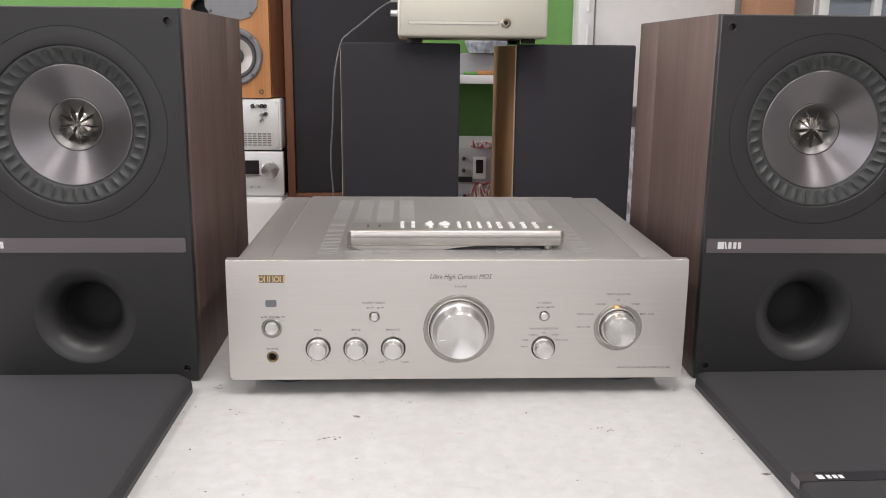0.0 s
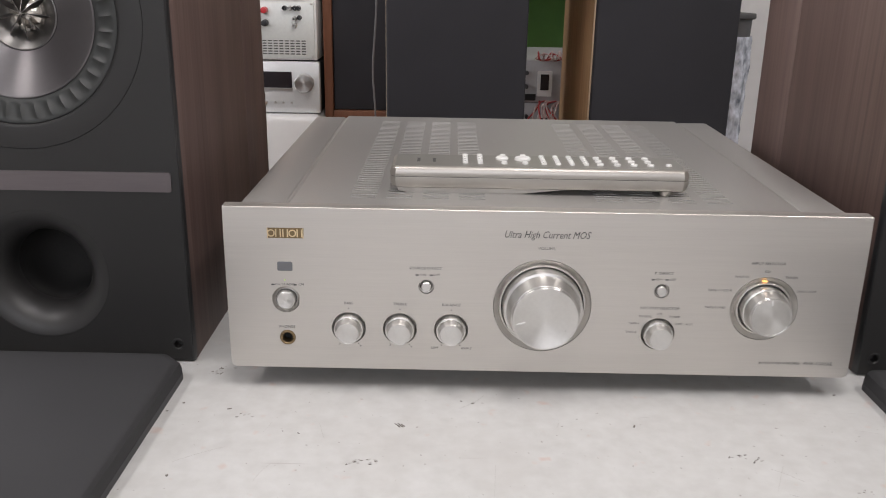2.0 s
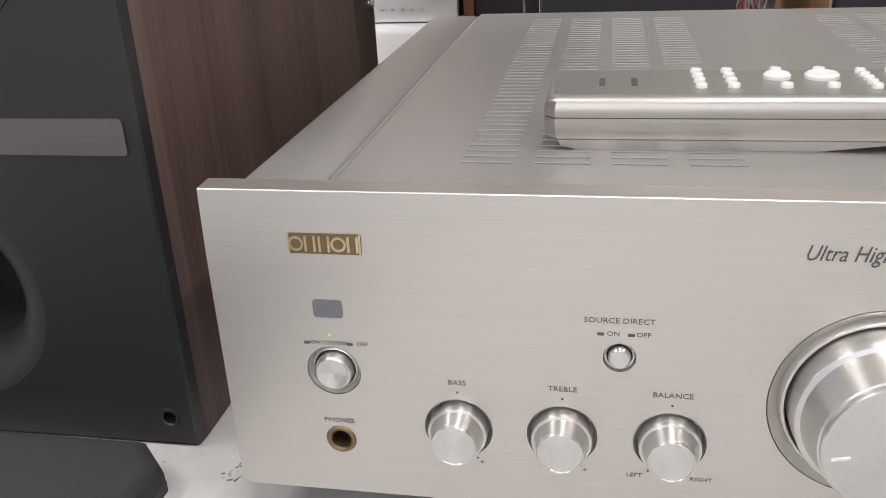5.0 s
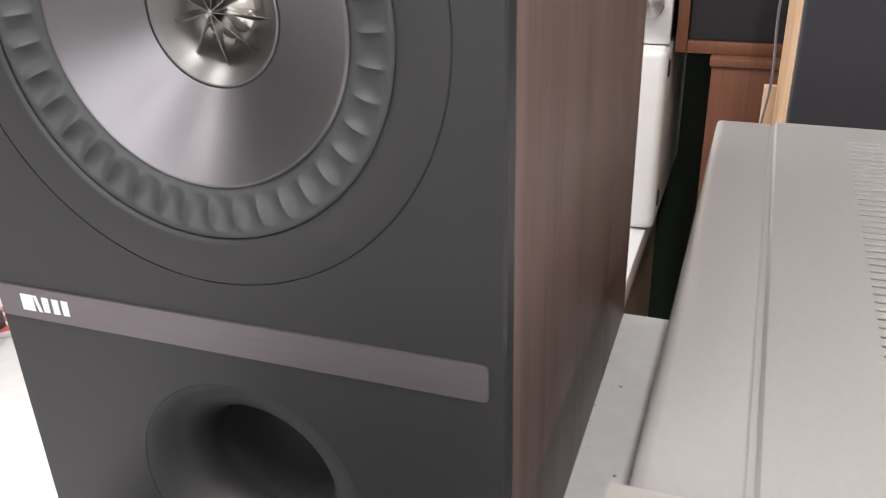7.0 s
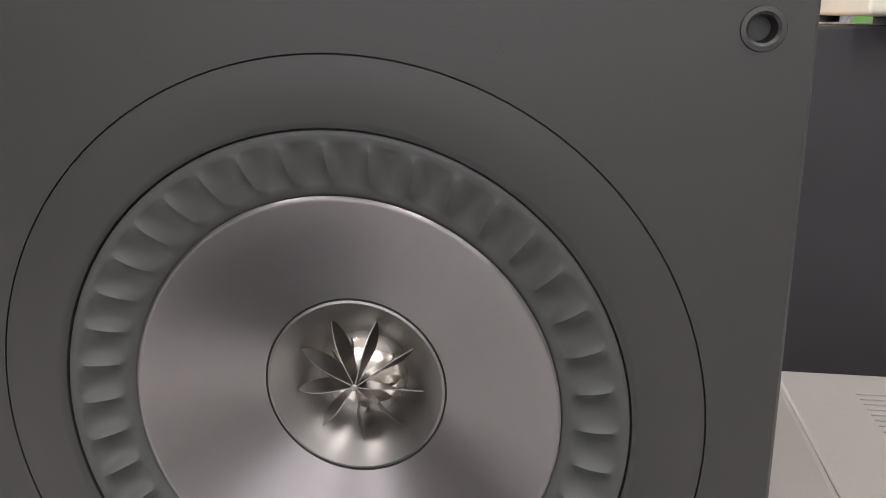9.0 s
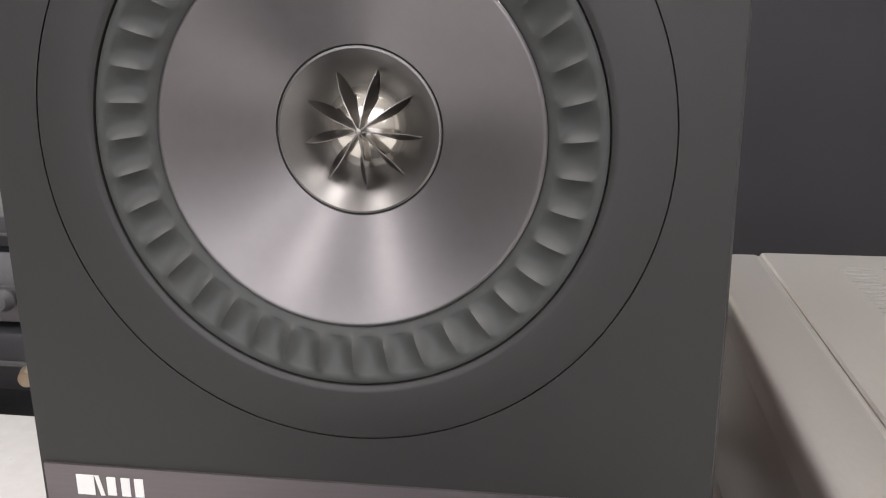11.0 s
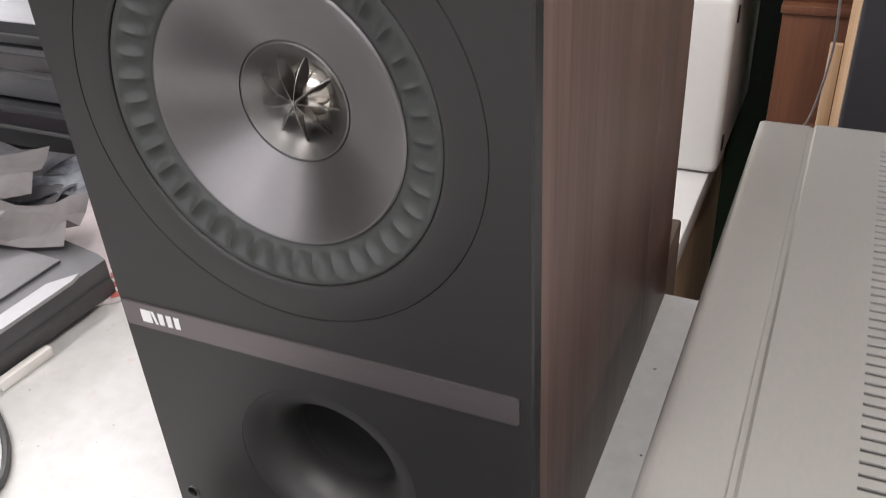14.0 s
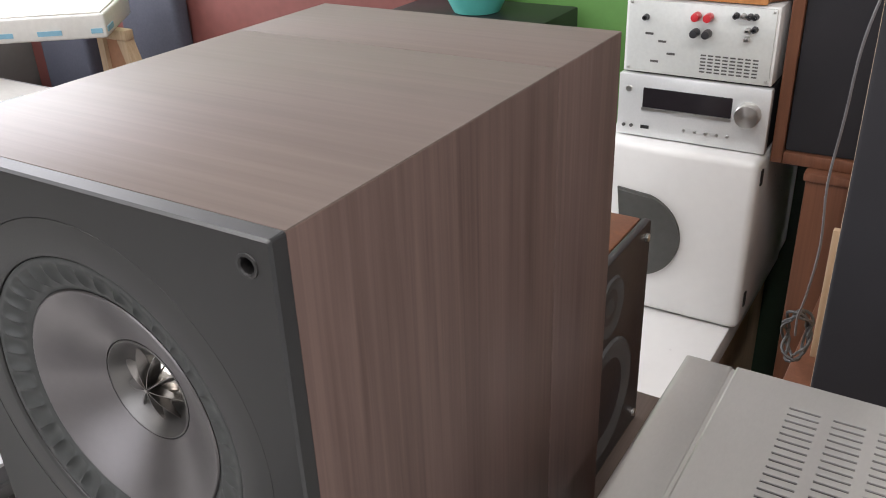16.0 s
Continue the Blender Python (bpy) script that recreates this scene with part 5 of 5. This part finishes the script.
# ---- far left ----
ctn = thing("white_carton", (-2.32, 1.54, 0.645), "flat white carton with blue print on a wooden trestle", "carton", rz=39.0)
part("box_body", box(-0.72, 0, 0, 0.36, 0, 0.072, 0.008, 3), CARTON, ctn)
part("lid_flap", box(-0.705, -0.012, 0.012, 0.348, 0.0722, 0.0765, 0.002), CARTON, ctn)
for x0, x1 in ((-0.36, -0.27), (-0.20, -0.13), (-0.045, -0.012)):
    part("print_bar", box(x0, x1, -0.003, 0.0005, 0.016, 0.030), BLUE_PRINT, ctn)
part("print_bar", box(-0.0005, 0.003, 0.012, 0.085, 0.016, 0.032), BLUE_PRINT, ctn)
st = thing("trestle", (0, 0, 0), "pale wooden trestle with a brown board under a carton", "trestle")
part("crossbar", box(-2.500, -2.352, 1.622, 1.658, 0.612, 0.6445, 0.003), PINE, st)
for (xt, xb), w in (((-2.474, -2.474), 0.015), ((-2.374, -2.17), 0.019)):
    part("leg", slab([(xt - w, 0.6118), (xt + w, 0.6118), (xb + w, 0), (xb - w, 0)], 1.622, 1.658), PINE, st)
for z in (0.13, 0.468):
    u = (0.6118 - z) / 0.6118
    part("rail", box(-2.4585, -2.393 + 0.204 * u, 1.628, 1.652, z, z + 0.026, 0.003), PINE, st)
part("infill", box(-2.458, -2.372, 1.634, 1.646, 0.4945, 0.6115, 0.002), CARDBOARD, st, "brown board between the legs")
wb = thing("white_box", (-2.81, 1.40, 0), "low white box with a grey rim on the floor", "box")
part("body", box(-0.49, 0, 0, 0.35, 0, 0.33, 0.006), CARTON, wb)
part("rim", box(-0.496, 0.006, -0.006, 0.356, 0.3302, 0.350, 0.005), GREY_PAINT, wb, "grey plastic rim")
part("cover", box(-0.475, -0.015, 0.015, 0.335, 0.3502, 0.3535, 0.001), CARTON, wb)
solo("dark_case", box(-1.75, -1.20, 1.20, 1.50, 0.0, 0.70, 0.004), BLACK_CASE, "dark case standing on the floor behind the components", "case")
solo("maroon_panel", box(-3.38, -1.30, 1.96, 2.03, 0.0, 0.86, 0.004), REDWALL, "maroon boarding along the wall", "panel", "structure")
for x in (-3.21, -2.70):
    solo("blue_grey_cushion", box(x, x + 0.29, 1.885, 1.955, 0.0, 0.80, 0.02, 3), NAVY, "blue-grey fabric backrest standing by the wall", "backrest")
solo("teal_bowl", lathe([(0.04, 0.0), (0.06, 0.002), (0.09, 0.06), (0.10, 0.075), (0.097, 0.076), (0.085, 0.06), (0.05, 0.01), (0, 0.008)], 32, "z", (-1.22, 1.85, 0.75)), TEAL, "teal plastic bowl on a cupboard", "bowl")
solo("side_cupboard", box(-1.45, -1.00, 1.72, 2.0, 0.0, 0.75, 0.004), BLACK_CASE, "dark low cupboard by the green wall", "cupboard")

# ---- shelf and white door at the back ----
sh = thing("wall_shelf", (-0.016, 0, 0.985), "white shelf on the green wall", "shelf")
part("board", box(-0.22, 0.47, 1.72, 2.048, 0.0, 0.024, 0.002), WHITE_GLOSS, sh)
part("bracket", box(0.42, 0.44, 1.80, 2.048, -0.16, -0.0005), WHITE_GLOSS, sh)
part("bracket", box(-0.16, -0.14, 1.80, 2.048, -0.16, -0.0005), WHITE_GLOSS, sh)
solo("grey_case", box(0.10, 0.34, 1.80, 2.0, 1.0095, 1.07, 0.006), GREY_PAINT, "grey plastic case on the shelf", "case").location.x = -0.016
solo("clear_bag", lathe([(0, 0), (0.05, 0.0), (0.065, 0.03), (0.05, 0.07), (0.03, 0.10), (0, 0.11)], 12, "z", (0.20, 1.79, 1.0705)), FILM, "crumpled clear plastic bag on a shelf", "plastic bag").location.x = -0.016
solo("orange_tool", box(0.17, 0.26, 1.735, 1.76, 1.0095, 1.022, 0.004), ORANGE, "small orange handled tool on the shelf", "tool").location.x = -0.016
solo("green_packet", box(0.13, 0.175, 1.735, 1.765, 1.0095, 1.018, 0.004), GREEN, "small green packet on the shelf", "packet").location.x = -0.016
door = thing("door_1", (-0.017, 0, 0), "white painted door in the back wall", "door", kind="structure")
part("leaf", box(0.56, 1.0, 1.99, 2.03, 0.0, 2.05, 0.003), WALL, door)
part("frame", box(0.505, 0.555, 1.985, 2.045, 0.0, 2.1, 0.003), WHITE_GLOSS, door)
for z in (0.95, 1.12, 1.24, 1.6):
    part("hinge", lathe([(0.006, -0.04), (0.006, 0.04), (0, 0.04)], 12, "z", (0.535, 1.98, z)), WHITE_GLOSS, door)
solo("cardboard_box", box(1.02, 1.13, 1.85, 2.0, 1.0, 1.45, 0.004), CARDBOARD, "brown cardboard box on a pedestal", "box").location.x = -0.017
solo("box_stand", box(1.01, 1.17, 1.84, 2.04, 0.0, 0.9995, 0.003), WALL, "white pedestal by the wall", "pedestal").location.x = -0.017
gc = thing("glazed_cabinet", (-0.017, 0, 0), "white wooden cabinet with glazed doors", "cabinet")
part("carcass", box(1.20, 2.40, 1.88, 2.04, 0, 2.0), WHITE_GLOSS, gc)
for d in range(2):
    x = 1.205 + 0.60 * d
    dr = part("cabinet_door", box(x, x + 0.03, 1.85, 1.8795, 0.02, 1.98, 0.002), WHITE_GLOSS, gc)
    for k in range(4):
        part("stile", box(x + 0.030 + 0.137 * (k + 1), x + 0.054 + 0.137 * (k + 1), 1.85, 1.8795, 0.02, 1.98, 0.002), WHITE_GLOSS, dr)
    for k in range(8):
        part("rail", box(x + 0.0305, x + 0.578, 1.852, 1.8793, 0.04 + 0.24 * k, 0.075 + 0.24 * k, 0.002), WHITE_GLOSS, dr)
    part("pane", box(x + 0.03, x + 0.58, 1.870, 1.874, 0.05, 1.9), GLASS_PANE, dr)
# bluish white patches in the colour are painted highlights on the folds
FOIL = material("crinkled clear film", (0.20, 0.245, 0.31), 0.15, var=0.6, colour2=(0.86, 0.90, 1.0), scale=(1, 1, 0.55), grain=110, coarse=45, bump=0.005, spec=0.9)
wrap = bmesh.new()
rows = []
for j in range(46):
    z = 0.62 + 0.307 * j / 45
    ring = []
    for k in range(44):
        a = 2 * math.pi * k / 44
        q = Vector((math.cos(a) * 2.2, math.sin(a) * 2.2, z * 38))
        r = 0.0235 + 0.0045 * noise.noise(q) + 0.003 * abs(noise.noise(q * 2.3)) + 0.002 * math.sin(5 * a + 17 * z)
        ring.append(wrap.verts.new((0.437 + r * math.cos(a), 1.00 + r * math.sin(a), z)))
    rows.append(ring)
for a, b in zip(rows, rows[1:]):
    for k in range(44):
        wrap.faces.new((a[k], a[(k + 1) % 44], b[(k + 1) % 44], b[k]))
wrap.faces.new(rows[0])
wrap.faces.new(rows[-1])
roll = thing("wrapped_roll", (-0.006, 0, 0), "tall roll wrapped in crinkled clear film with a dark cap", "wrapped roll")
part("film", wrap, FOIL, roll, "crinkled bluish clear film")
part("neck", lathe([(0.0215, 0.915), (0.0220, 0.935), (0.0225, 0.956), (0, 0.956)], 28, "z", (0.437, 1.00, 0)), TRAY_GREY, roll)
part("dark_cap", lathe([(0, 0.9562), (0.027, 0.9562), (0.0285, 0.958), (0.0288, 0.962), (0.0275, 0.9655), (0, 0.967)], 28, "z", (0.437, 1.00, 0)), RUBBER, roll, "black cap with a rolled rim")
part("core", lathe([(0, 0.60), (0.02, 0.60), (0.02, 0.625), (0, 0.625)], 16, "z", (0.437, 1.00, 0)), RUBBER, roll)
